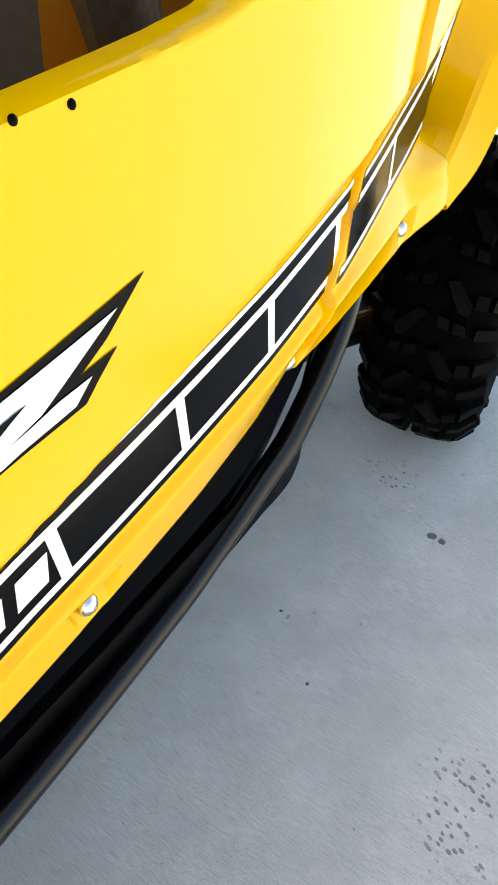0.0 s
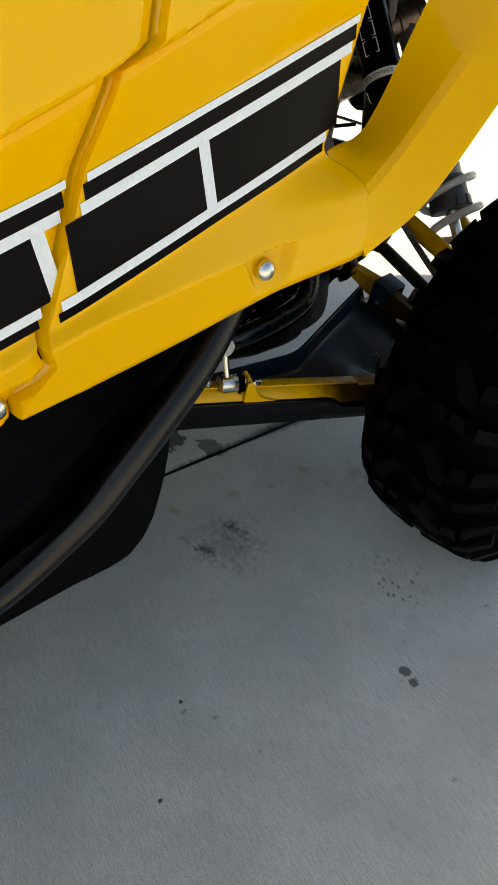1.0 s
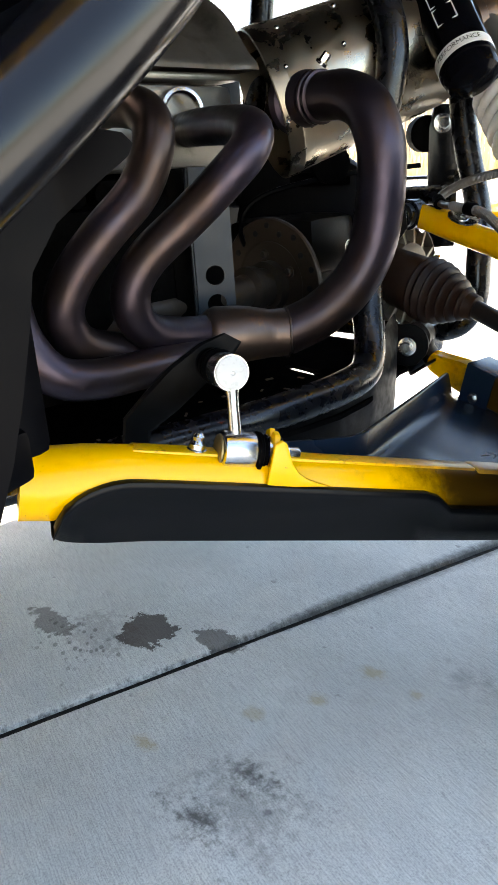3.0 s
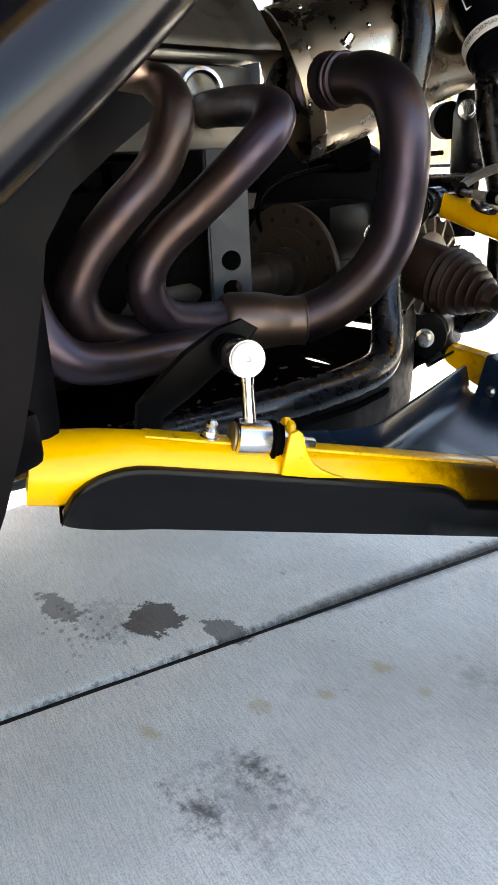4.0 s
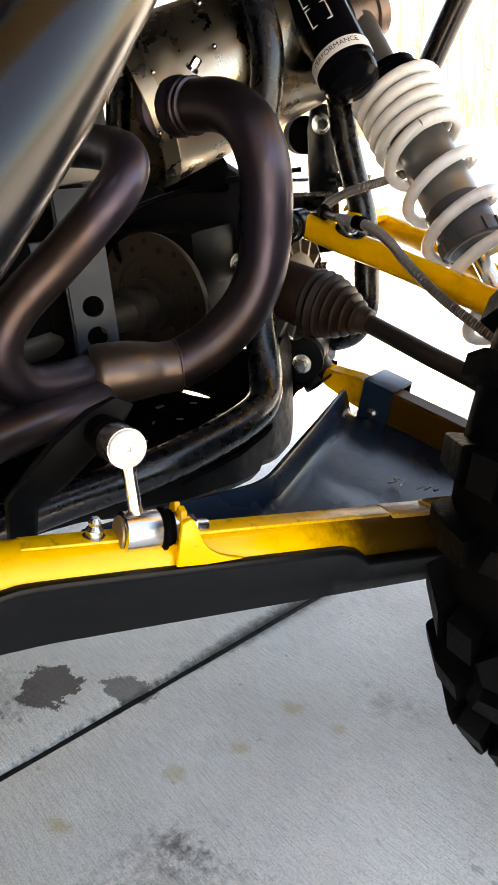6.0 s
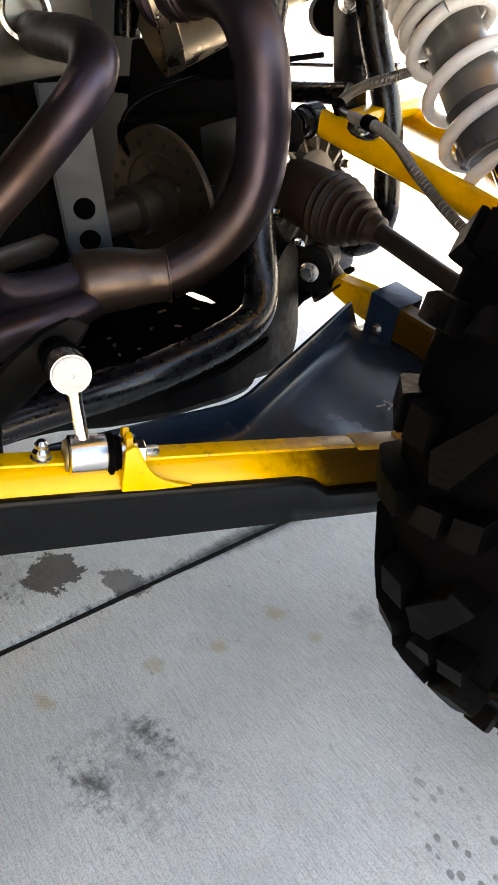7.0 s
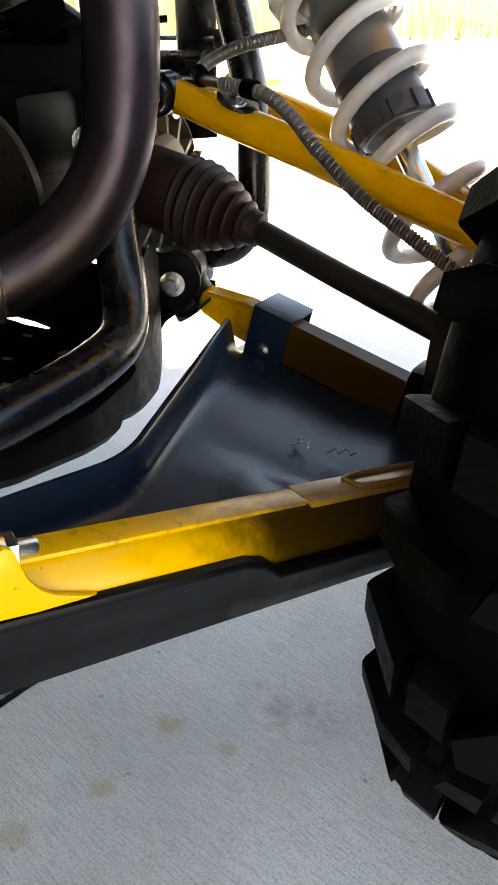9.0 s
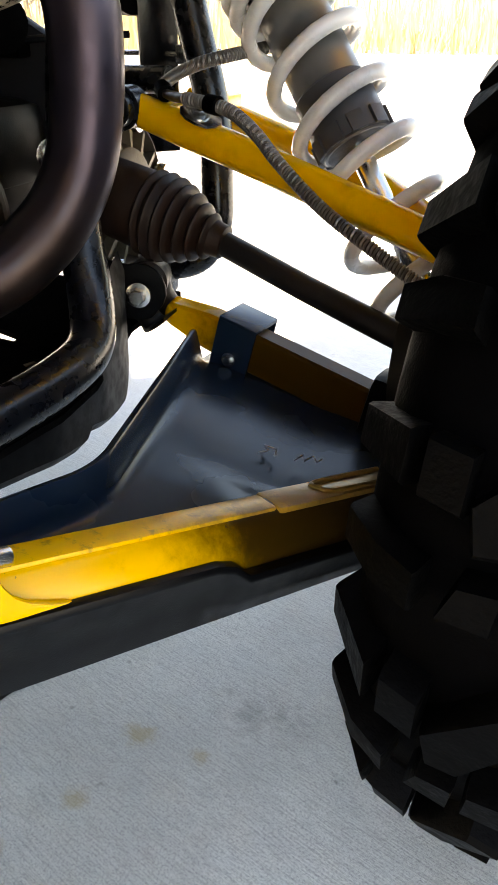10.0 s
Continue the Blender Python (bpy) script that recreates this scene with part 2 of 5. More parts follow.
def stain(x, y, rx, ry, strength, color, soft=0.6, speckle=0.0):
    global base
    mp = m.t.nodes.new("ShaderNodeMapping")
    mp.inputs["Location"].default_value = (-x / rx, -y / ry, 0)
    mp.inputs["Scale"].default_value = (1 / rx, 1 / ry, 0)
    m.t.links.new(m.co, mp.inputs[0])
    ln = m.t.nodes.new("ShaderNodeVectorMath")
    ln.operation = "LENGTH"
    m.t.links.new(mp.outputs[0], ln.inputs[0])
    d = m.math("ADD", ln.outputs["Value"], m.math("MULTIPLY", m.math("SUBTRACT", warp, 0.5), 2.2))
    d = m.math("ADD", d, m.math("MULTIPLY", m.math("SUBTRACT", edge, 0.5), 0.8 + speckle))
    base = m.mix(m.ramp(d, 1.0 - soft, 1.0, strength, 0.0), base, color)


OIL, DAMP, RUST = (0.040, 0.036, 0.034), (0.045, 0.031, 0.024), (0.40, 0.29, 0.10)
for args in ((-0.555, 1.209, 0.046, 0.036, 0.85, DAMP, 0.15), (-0.462, 1.255, 0.048, 0.020, 0.7, DAMP, 0.2), (-0.674, 1.132, 0.05, 0.02, 0.6, DAMP, 0.2),
             (-0.60, 1.16, 0.07, 0.05, 0.25, DAMP, 0.6, 2.5),
             (-0.257, 1.118, 0.038, 0.030, 0.75, OIL, 1.3, 1.8), (-0.275, 1.046, 0.048, 0.032, 0.75, OIL, 1.3, 1.8), (-0.245, 1.085, 0.09, 0.075, 0.3, OIL, 0.9, 2.5),
             (-0.183, 1.395, 0.06, 0.035, 0.30, OIL, 1.2, 1.5),
             (0.146, 1.083, 0.012, 0.010, 0.8, OIL, 0.4), (0.170, 1.076, 0.011, 0.011, 0.8, OIL, 0.4),
             (-0.273, 1.327, 0.020, 0.016, 0.55, RUST, 0.9), (-0.29, 1.249, 0.016, 0.014, 0.5, RUST, 0.9), (-0.33, 1.185, 0.018, 0.014, 0.4, RUST, 0.9),
             (-0.385, 1.075, 0.022, 0.014, 0.55, RUST, 0.9), (-0.21, 1.33, 0.014, 0.012, 0.45, RUST, 0.9), (-0.076, 0.81, 0.004, 0.004, 0.9, OIL, 0.3), (0.013, 0.689, 0.004, 0.004, 0.9, OIL, 0.3)):
    stain(*args)
vor = m.t.nodes.new("ShaderNodeTexVoronoi")
vor.inputs["Scale"].default_value = 62
m.t.links.new(m.stretch(1, 1.5, 1, 0.6), vor.inputs["Vector"])
blobs = m.ramp(vor.outputs["Distance"], 0.24, 0.34, 1.0, 0.0)
plain = base
for x, y, rx, ry, k in ((0.29, 0.57, 0.075, 0.13, 0.6), (0.045, 1.21, 0.055, 0.04, 0.4), (0.02, 1.23, 0.09, 0.06, 0.3), (-0.60, 1.13, 0.09, 0.05, 0.5)):
    base = plain
    stain(x, y, rx, ry, k, OIL, 0.5)
    plain = m.mix(blobs, plain, base)
base = plain
sep = m.t.nodes.new("ShaderNodeSeparateXYZ")
m.t.links.new(m.co, sep.inputs[0])
off = m.math("ABSOLUTE", m.math("SUBTRACT", m.math("SUBTRACT", sep.outputs[0], m.math("MULTIPLY", sep.outputs[1], JS)), JX))
off = m.math("ADD", off, m.math("MULTIPLY", m.math("SUBTRACT", edge, 0.5), 0.022))
wide = m.ramp(sep.outputs[1], 1.15, 1.45, 3.0, 1.0)
base = m.mix(m.ramp(m.math("MULTIPLY", off, wide), 0.004, 0.030, 0.85, 0.0), base, OIL)
m.set("Base Color", base)
m.bump(m.math("ADD", m.math("MULTIPLY", fine, 1.0), m.math("MULTIPLY", speck, 0.6)), 0.4, 0.0018)
M["joint"] = worn("tarry_joint_filler", (0.008, 0.007, 0.006), (0.035, 0.029, 0.024), 0.8, amount=0.7, scale=40, grain=300, relief=0.5, dist=0.002)
M["earth"] = worn("pale_dry_gravel", (0.42, 0.38, 0.31), (0.30, 0.26, 0.19), 0.95, amount=0.8, scale=1.5, grain=60, relief=0.5, dist=0.01)
M["straw"] = worn("dry_straw", (0.48, 0.36, 0.17), (0.30, 0.21, 0.10), 0.9, amount=0.9, scale=0.9)
M["twig"] = worn("bare_grey_wood", (0.26, 0.21, 0.15), (0.14, 0.11, 0.08), 0.9, amount=0.7, scale=4)


# ---------- mesh helpers ----------
from mathutils.geometry import tessellate_polygon


def mesh_of(name, verts, faces, smooth=True, angle=35):
    me = bpy.data.meshes.new(name)
    me.from_pydata([tuple(v) for v in verts], [], faces)
    bm = bmesh.new()
    bm.from_mesh(me)
    bmesh.ops.recalc_face_normals(bm, faces=bm.faces)
    bm.to_mesh(me)
    bm.free()
    if smooth:
        me.polygons.foreach_set("use_smooth", [True] * len(me.polygons))
        me.set_sharp_from_angle(angle=radians(angle))
    me.update()
    return me


class Geo:
    """Gathers the pieces of one mesh."""

    def __init__(self):
        self.v, self.f = [], []

    def add(self, v, f):
        k = len(self.v)
        self.v += [Vector(p) for p in v]
        self.f += [tuple(i + k for i in q) for q in f]
        return self

    def grid(self, rows, closed=False, cap=False):
        n, w = len(rows), len(rows[0])
        v = [p for r in rows for p in r]
        f = [(i * w + j, i * w + (j + 1) % w, (i + 1) * w + (j + 1) % w, (i + 1) * w + j) for i in range(n - 1) for j in range(w if closed else w - 1)]
        if cap:
            f += [tuple(range(w - 1, -1, -1)), tuple(range((n - 1) * w, n * w))]
        return self.add(v, f)

    def sweep(self, pts, r, n=14, cap=True):
        """A round tube along points; r: one radius or one for each point."""
        pts = [Vector(p) for p in pts]
        rs = r if isinstance(r, (list, tuple)) else [r] * len(pts)
        t = (pts[1] - pts[0]).normalized()
        side = t.orthogonal().normalized()
        rows = []
        for i, p in enumerate(pts):
            a, b = pts[max(i - 1, 0)], pts[min(i + 1, len(pts) - 1)]
            t2 = (b - a).normalized() if (b - a).length > 1e-9 else t
            side = (t.rotation_difference(t2) @ side).normalized()
            side = (side - t2 * side.dot(t2)).normalized()
            t = t2
            up = t.cross(side)
            rows.append([p + (side * math.cos(k * 2 * math.pi / n) + up * math.sin(k * 2 * math.pi / n)) * rs[i] for k in range(n)])
        return self.grid(rows, True, cap)

    def lathe(self, a, b, prof, n=24, cap=True):
        """prof: (distance along a to b in metres, radius)."""
        a, b = Vector(a), Vector(b)
        t = (b - a).normalized()
        s = t.orthogonal().normalized()
        u = t.cross(s)
        rows = [[a + t * d + (s * math.cos(k * 2 * math.pi / n) + u * math.sin(k * 2 * math.pi / n)) * r for k in range(n)] for d, r in prof]
        return self.grid(rows, True, cap)

    def box(self, m, sx, sy, sz, bev=0.003):
        bm = bmesh.new()
        bmesh.ops.create_cube(bm, size=1, matrix=Matrix.Diagonal((sx, sy, sz, 1)))
        if bev:
            bmesh.ops.bevel(bm, geom=bm.edges[:], offset=bev, segments=2, affect="EDGES", profile=0.6)
        bm.verts.index_update()
        self.add([m @ v.co for v in bm.verts], [[v.index for v in f.verts] for f in bm.faces])
        bm.free()
        return self

    def slab(self, poly, m, thick, bev=0.0):
        """A flat outline (x, y) in the plane of m, thickened along its z."""
        bm = bmesh.new()
        face = bm.faces.new([bm.verts.new((x, y, 0)) for x, y in poly])
        ret = bmesh.ops.extrude_face_region(bm, geom=[face])
        bmesh.ops.translate(bm, vec=(0, 0, thick), verts=[g for g in ret["geom"] if isinstance(g, bmesh.types.BMVert)])
        if bev:
            bmesh.ops.bevel(bm, geom=bm.edges[:], offset=bev, segments=2, affect="EDGES", profile=0.6)
        bm.verts.index_update()
        self.add([m @ v.co for v in bm.verts], [[v.index for v in f.verts] for f in bm.faces])
        bm.free()
        return self


def pierced(outline, holes, m, thick):
    """A flat plate with holes through it."""
    loops = [[Vector((x, y, 0)) for x, y in outline]] + [[Vector((x, y, 0)) for x, y in reversed(h)] for h in holes]
    pts = [p for loop in loops for p in loop]
    tris = [tuple(t) for t in tessellate_polygon(loops)]
    n = len(pts)
    g = Geo().add([m @ (p + Vector((0, 0, thick))) for p in pts] + [m @ p for p in pts], tris + [tuple(i + n for i in reversed(t)) for t in tris])
    start = 0
    for loop in loops:
        c = len(loop)
        g.f += [(start + i, start + (i + 1) % c, n + start + (i + 1) % c, n + start + i) for i in range(c)]
        start += c
    return g


def spline(pts, n=8):
    """A smooth line through points."""
    p = [Vector(q) for q in pts]
    p = [p[0] * 2 - p[1]] + p + [p[-1] * 2 - p[-2]]
    out = []
    for i in range(1, len(p) - 2):
        for k in range(n):
            t = k / n
            a, b, c, d = p[i - 1:i + 3]
            out.append(0.5 * (2 * b + (c - a) * t + (2 * a - 5 * b + 4 * c - d) * t * t + (3 * b - a - 3 * c + d) * t ** 3))
    return out + [p[-2]]


def basis(o, z, x=None):
    """A pose at o whose z axis is z."""
    z = Vector(z).normalized()
    x = Vector(x) if x else z.orthogonal()
    x = (x - z * x.dot(z)).normalized()
    y = z.cross(x)
    return Matrix(((x.x, y.x, z.x, o[0]), (x.y, y.y, z.y, o[1]), (x.z, y.z, z.z, o[2]), (0, 0, 0, 1)))


def thing(name, at, label, category, **kw):
    ob = new(name)
    ob.location = at
    ob.empty_display_size = 0.1
    return tagged(ob, label, category, **kw)


def part(name, geo, material, parent, label="", smooth=True, angle=35):
    me = geo if isinstance(geo, bpy.types.Mesh) else mesh_of(name, geo.v, geo.f, smooth, angle)
    if not me.materials:
        me.materials.append(material.m)
    ob = new(name, me)
    if parent:
        ob.parent = parent
        if parent.type == "EMPTY":
            ob.matrix_parent_inverse = Matrix.Translation(-Vector(parent.location))
    return tagged(ob, label)


def bolt(name, at, axis, r, h, parent, label="", material="zinc", washer=True, dome=False):
    """A hex bolt head, or a domed rivet, with its washer."""
    at, axis = Vector(at), Vector(axis).normalized()
    g = Geo()
    if dome:
        g.lathe(at, at + axis, [(0, r), (h * 0.25, r), (h * 0.6, r * 0.85), (h * 0.9, r * 0.5), (h, r * 0.2), (h * 0.85, r * 0.16)], 20)
    else:
        if washer:
            g.lathe(at, at + axis, [(0, r * 1.5), (h * 0.25, r * 1.5), (h * 0.28, r * 1.2)], 20)
        g.lathe(at + axis * h * 0.2, at + axis, [(0, r), (h * 0.7, r), (h * 0.8, r * 0.85)], 6)
    return part(name, g, M[material], parent, label, angle=30)


# ---------- ground ----------
ground = part("ground", Geo().grid([[(x, y, -0.05) for x in (-900, -40, -8, 8, 40, 900)] for y in (-900, -40, -8, 8, 40, 900)]), M["earth"], None)
tagged(ground, "pale dry gravel ground around a concrete pad", "ground", kind="structure")


def pad(name, side):
    """One slab of the concrete pad, with a worn rounded edge along the joint."""
    ys = [-7 + 0.05 * k for k in range(401)]
    ys = [y for y in ys if -1 < y < 3.5 or abs((y / 0.5) % 1) < 1e-6 or y in (ys[0], ys[-1])]
    rows = []
    for y in ys:
        wob = 0.0012 * noise.noise((y * 22, side, 0)) + 0.0008 * noise.noise((y * 70, side, 3))
        e = JX + JS * y + side * (0.0068 + wob)
        far = side * 9.0
        rows.append([(e, y, -0.045), (e, y, -0.006), (e + side * 0.0015, y, -0.0022), (e + side * 0.005, y, -0.0004), (e + side * 0.009, y, 0), (e + side * 0.3, y, 0), (far, y, 0), (far, y, -0.045)])
    return part(name, Geo().grid(rows), M["concrete"], ground)


pad("concrete_slab", 1)
pad("concrete_slab", -1)
part("joint_filler", Geo().grid([[(JX + JS * y + s * 0.008, y, -0.008 + 0.002 * noise.noise((y * 30, s, 5))) for s in (-1, 0, 1)] for y in [-7 + 0.04 * k for k in range(501)]]), M["joint"], ground, "dark tarry joint filler")

# ---------- the vehicle ----------
CX = -0.575   # its middle line
vehicle = thing("utility_vehicle", (CX, 0.35, 0), "yellow side-by-side off-road buggy with black stripe decals, parked on concrete", "off-road vehicle")


def sstep(v, a, b):
    t = min(1.0, max(0.0, (v - a) / (b - a)))
    return t * t * (3 - 2 * t)


def flank(y):
    """How far out the side of the body stands at y."""
    return 0.004 - 0.188 * max(1.05 - y, 0.0) ** 1.61 + float(np.interp(y, [0.3, 0.45, 0.6, 0.74, 0.88, 1.0], [0.0, 0.006, 0.012, 0.013, 0.004, 0.0]))


def stripe_z(y):
    """The foot of the broad black band of the decal."""
    return 0.749 + 0.170 * (y - 0.6)


def low_z(y):
    return float(np.interp(y, [-0.5, 0.24, 0.60, 0.665, 0.75, 0.84, 0.945, 1.02, 1.1], [0.58, 0.601, 0.645, 0.657, 0.671, 0.681, 0.694, 0.706, 0.715]))


def top_z(y):
    return float(np.interp(y, [-0.5, 0.2, 0.334, 0.364, 0.398, 0.433, 0.461, 0.6, 0.8, 1.03, 1.25], [1.03, 1.04, 1.047, 1.049, 1.053, 1.063, 1.070, 1.125, 1.22, 1.28, 1.3]))


def crease_z(y):
    return max(0.902 + 0.24 * (y - 0.718), stripe_z(y) + 0.10)


DOOR, QUARTER = -0.003, 0.004
POCKETS = [(0.926, 0.722), (0.665, 0.688), (0.347, 0.645)]


def knots(y):
    zl, zs, zc = low_z(y), stripe_z(y), crease_z(y)
    zr = min(0.744, zs - 0.030)
    b = float(np.interp(y, [0.3, 0.5, 0.68, 0.95], [0.0, -0.008, -0.021, 0.019]))
    return [zl, zl + 0.010, zr, zs - 0.019, zs + 0.085, zc, zc + 0.006, top_z(y)], [b - 0.004, b + 0.003, float(np.interp(y, [0.7, 0.95], [0.010, 0.019])), 0.001, 0.005, 0.026, 0.036, 0.028]


def skin(y, z, proud=0.0, pocket=True):
    """A point of the body side."""
    zs, ds = knots(y)
    d = sum(float(np.interp(z + k * 0.0012, zs, ds)) for k in (-2, -1, 0, 1, 2)) / 5
    d -= 0.006 * math.exp(-((z - zs[5] - 0.002) / 0.0028) ** 2)
    d += 0.028 * sstep(y, 0.93, 1.03) * (1 - sstep(z, 0.765, 0.80))
    if pocket:
        for py, pz in POCKETS:
            lean = 0.002
            w = 0.024 + (z - pz) * 0.30
            d -= 0.010 * sstep(w - abs(y - py - lean), 0, 0.0065) * sstep(0.021 - (z - pz), 0, 0.004) * sstep(z - pz, -0.028, 0.010)
    return Vector((flank(y) + d + proud, y, z))


def seam_y(z):
    return float(np.interp(z, [0.64, 0.685, 0.716, 0.735, 0.921, 0.935, 0.974, 1.007, 1.3], [0.681, 0.685, 0.713, 0.707, 0.793, 0.820, 0.834, 0.855, 1.02]))


def rear_y(z):
    return 1.036 - 0.024 * sstep(z, 0.775, 0.81) + max(0.0, z - 0.795) * 0.45


ROWS_Z = [0.25 * k / 80 for k in range(80)] + [0.25 + 0.75 * k / 80 for k in range(81)]   # closer together along the foot

# the door
rows = []
for k in range(300):
    u = k / 299
    col = []
    for f in ROWS_Z:
        y0 = -0.4 + u * 1.12
        z = low_z(y0) + f * (top_z(y0) - low_z(y0))
        y = -0.4 + u * (seam_y(z) - 0.006 + 0.4)
        col.append(skin(y, z, DOOR - 0.004 * sstep(u, 0.991, 1.0)))
    b, t = col[0], col[-1]
    col = [b + Vector((-0.03, 0, 0.004)), b + Vector((-0.003, 0, -0.001))] + col + [t + Vector((-0.006, 0, 0.003)), t + Vector((-0.030, 0, 0.001)), t + Vector((-0.034, 0, -0.03))]
    rows.append(col)
door = part("door", Geo().grid(rows), M["yellow"], vehicle, "glossy yellow door with black stripe decal", angle=60)

# the quarter panel behind it, which stands a little proud
rows = []
for k in range(-2, 141):
    u = max(k, 0) / 140
    col = []
    for f in ROWS_Z:
        y0 = 0.72 + u * 0.33
        z = low_z(y0) + f * (top_z(y0) - low_z(y0))
        y = seam_y(z) + u * (rear_y(z) - seam_y(z))
        col.append(skin(y, z, QUARTER - (0.003 if k == -1 else 0.022 if k == -2 else 0)) - Vector((0, 0.001 if k < 0 else 0, 0)))
    b = col[0]
    rows.append([b + Vector((-0.03, 0, 0.004)), b + Vector((-0.003, 0, -0.001))] + col)
e = rows[-1]
rows.append([p + Vector((-0.004, 0.003, 0)) for p in e])
rows.append([p + Vector((-0.02, 0.004, 0)) for p in e])
quarter = part("quarter_panel", Geo().grid(rows), M["yellow"], vehicle, "glossy yellow rear quarter panel", angle=60)

# the strut of the wheel arch: front face, ridge, outer face, return
sect = [((0.002, 1.030, 0.796), (0.045, 1.018, 0.756), (0.060, 1.022, 0.708), (0.03, 1.04, 0.708)),
        ((-0.001, 1.093, 0.802), (0.056, 1.085, 0.806), (0.088, 1.080, 0.752), (0.06, 1.10, 0.752)),
        ((0.01, 1.156, 0.89), (0.068, 1.175, 0.880), (0.108, 1.170, 0.838), (0.08, 1.19, 0.838)),
        ((0.025, 1.225, 0.989), (0.086, 1.270, 0.965), (0.130, 1.265, 0.930), (0.10, 1.28, 0.93)),
        ((0.04, 1.319, 1.109), (0.105, 1.390, 1.060), (0.150, 1.390, 1.030), (0.12, 1.40, 1.03)),
        ((0.051, 1.527, 1.202), (0.115, 1.560, 1.120), (0.165, 1.560, 1.090), (0.13, 1.56, 1.09))]
lines = [spline([s[k] for s in sect], 8) for k in range(4)]
rows = []
for a, b, c, d in zip(*lines):
    back = Vector((-0.003, 0.008, 0))
    ring = [a + back, a, a.lerp(b, 0.5) + Vector((-0.001, 0.001, 0)), a.lerp(b, 0.9), b.lerp(c, 0.08), b.lerp(c, 0.5), b.lerp(c, 0.94), c.lerp(d, 0.15), d]
    rows.append(ring)
strut = part("fender_strut", Geo().grid(rows), M["yellow"], vehicle, "yellow strut of the rear wheel arch", angle=11)


def decal(name, lo, hi, ya, yb, mat, parent, proud, lift=0.0007, slant=0.0):
    """A strip of vinyl between two heights above the foot of the band."""
    n = max(2, int((yb - ya) / 0.012))
    rows = []
    for k in range(n + 1):
        y = ya + (yb - ya) * k / n
        rows.append([skin(y + slant * s, stripe_z(y) + lo + (hi - lo) * s, proud + lift, False) for s in (0, 0.5, 1)])
    return part(name, Geo().grid(rows), M[mat], parent, angle=80)


BANDS = [("stripe_edge", -0.0165, -0.0085, "decal_black", 0.0007), ("pinstripe", -0.0085, 0.0, "decal_white", 0.0009), ("stripe_band", 0.0, 0.0545, "decal_black", 0.0007),
         ("pinstripe", 0.0545, 0.0635, "decal_white", 0.0009), ("stripe_edge", 0.0635, 0.0755, "decal_black", 0.0007), ("pinstripe", 0.0755, 0.0815, "decal_white", 0.0009)]
for nm, lo, hi, mt, lift in BANDS:
    mid = (lo + hi) / 2
    ys = seam_y(stripe_z(0.74) + mid)
    decal(nm, lo, hi, -0.38, ys - 0.009, mt, door, DOOR, lift)
    decal(nm, lo, hi, ys + 0.004, rear_y(stripe_z(1.03) + mid) - 0.004, mt, quarter, QUARTER, lift)
for y, pr, host in ((0.878, QUARTER, quarter), (0.729, DOOR, door), (0.601, DOOR, door), (0.473, DOOR, door), (0.334, DOOR, door)):
    decal("divider", 0.0, 0.0545, y - 0.0055, y + 0.0055, "decal_white", host, pr, 0.0011, -0.006)
# maker's name on the door, as plain blocks
for k in range(5):
    y = 0.318 - 0.042 * k
    decal("logo_block", 0.011, 0.043, y - 0.030, y, "decal_white", door, DOOR, 0.0011, 0.004)


def flat_decal(name, poly, mat, lift):
    """A flat outline (y, z) laid on the door."""
    g, n = Geo(), 7
    for tri in tessellate_polygon([[Vector((y, z, 0)) for y, z in poly]]):
        a, b, c = (Vector(poly[i]) for i in tri)
        at = {}
        for i in range(n + 1):
            for j in range(n + 1 - i):
                p = a + (b - a) * (i / n) + (c - a) * (j / n)
                at[i, j] = len(at)
                g.v.append(skin(p.x, p.y, lift + DOOR, False))
        k = len(g.v) - len(at)
        for i in range(n):
            for j in range(n - i):
                g.f.append((k + at[i, j], k + at[i + 1, j], k + at[i, j + 1]))
                if j < n - i - 1:
                    g.f.append((k + at[i + 1, j], k + at[i + 1, j + 1], k + at[i, j + 1]))
    return part(name, g, M[mat], door, angle=80)


# the big model letter on the door
flat_decal("letter_outline", [(0.12, 0.885), (0.242, 0.906), (0.300, 0.916), (0.411, 0.935), (0.374, 0.907), (0.351, 0.895), (0.381, 0.898), (0.363, 0.884), (0.350, 0.873), (0.284, 0.867), (0.225, 0.862), (0.12, 0.852)], "decal_black", 0.0008)
flat_decal("letter_fill", [(0.12, 0.880), (0.240, 0.901), (0.299, 0.911), (0.385, 0.923), (0.334, 0.895), (0.319, 0.887), (0.294, 0.881), (0.308, 0.883), (0.332, 0.888), (0.358, 0.890), (0.342, 0.877), (0.307, 0.873), (0.286, 0.870), (0.226, 0.866), (0.12, 0.856)], "decal_white", 0.0016)
flat_decal("letter_notch", [(0.272, 0.896), (0.312, 0.901), (0.293, 0.893), (0.267, 0.881)], "decal_black", 0.0024)
for k in range(4):
    y = 0.302 - 0.014 * k
    flat_decal("script_stroke", [(y, stripe_z(y) + 0.096), (y + 0.003, stripe_z(y) + 0.096), (y + 0.009, stripe_z(y) + 0.112), (y + 0.006, stripe_z(y) + 0.112)], "decal_black", 0.0008)

for py, pz in POCKETS:
    host, pr = (quarter, QUARTER) if py > 0.75 else (door, DOOR)
    p = skin(py, pz, pr)
    bolt("rivet", p + Vector((0.002, 0, 0)), (1, -0.12, 0.05), 0.0105, 0.009, host, "chrome domed push rivet", dome=True)
for py, pz in ((0.381, 1.040), (0.347, 1.043)):
    bolt("screw", skin(py, pz, DOOR), (1, -0.2, 0.3), 0.0028, 0.002, door, material="plastic", dome=True)

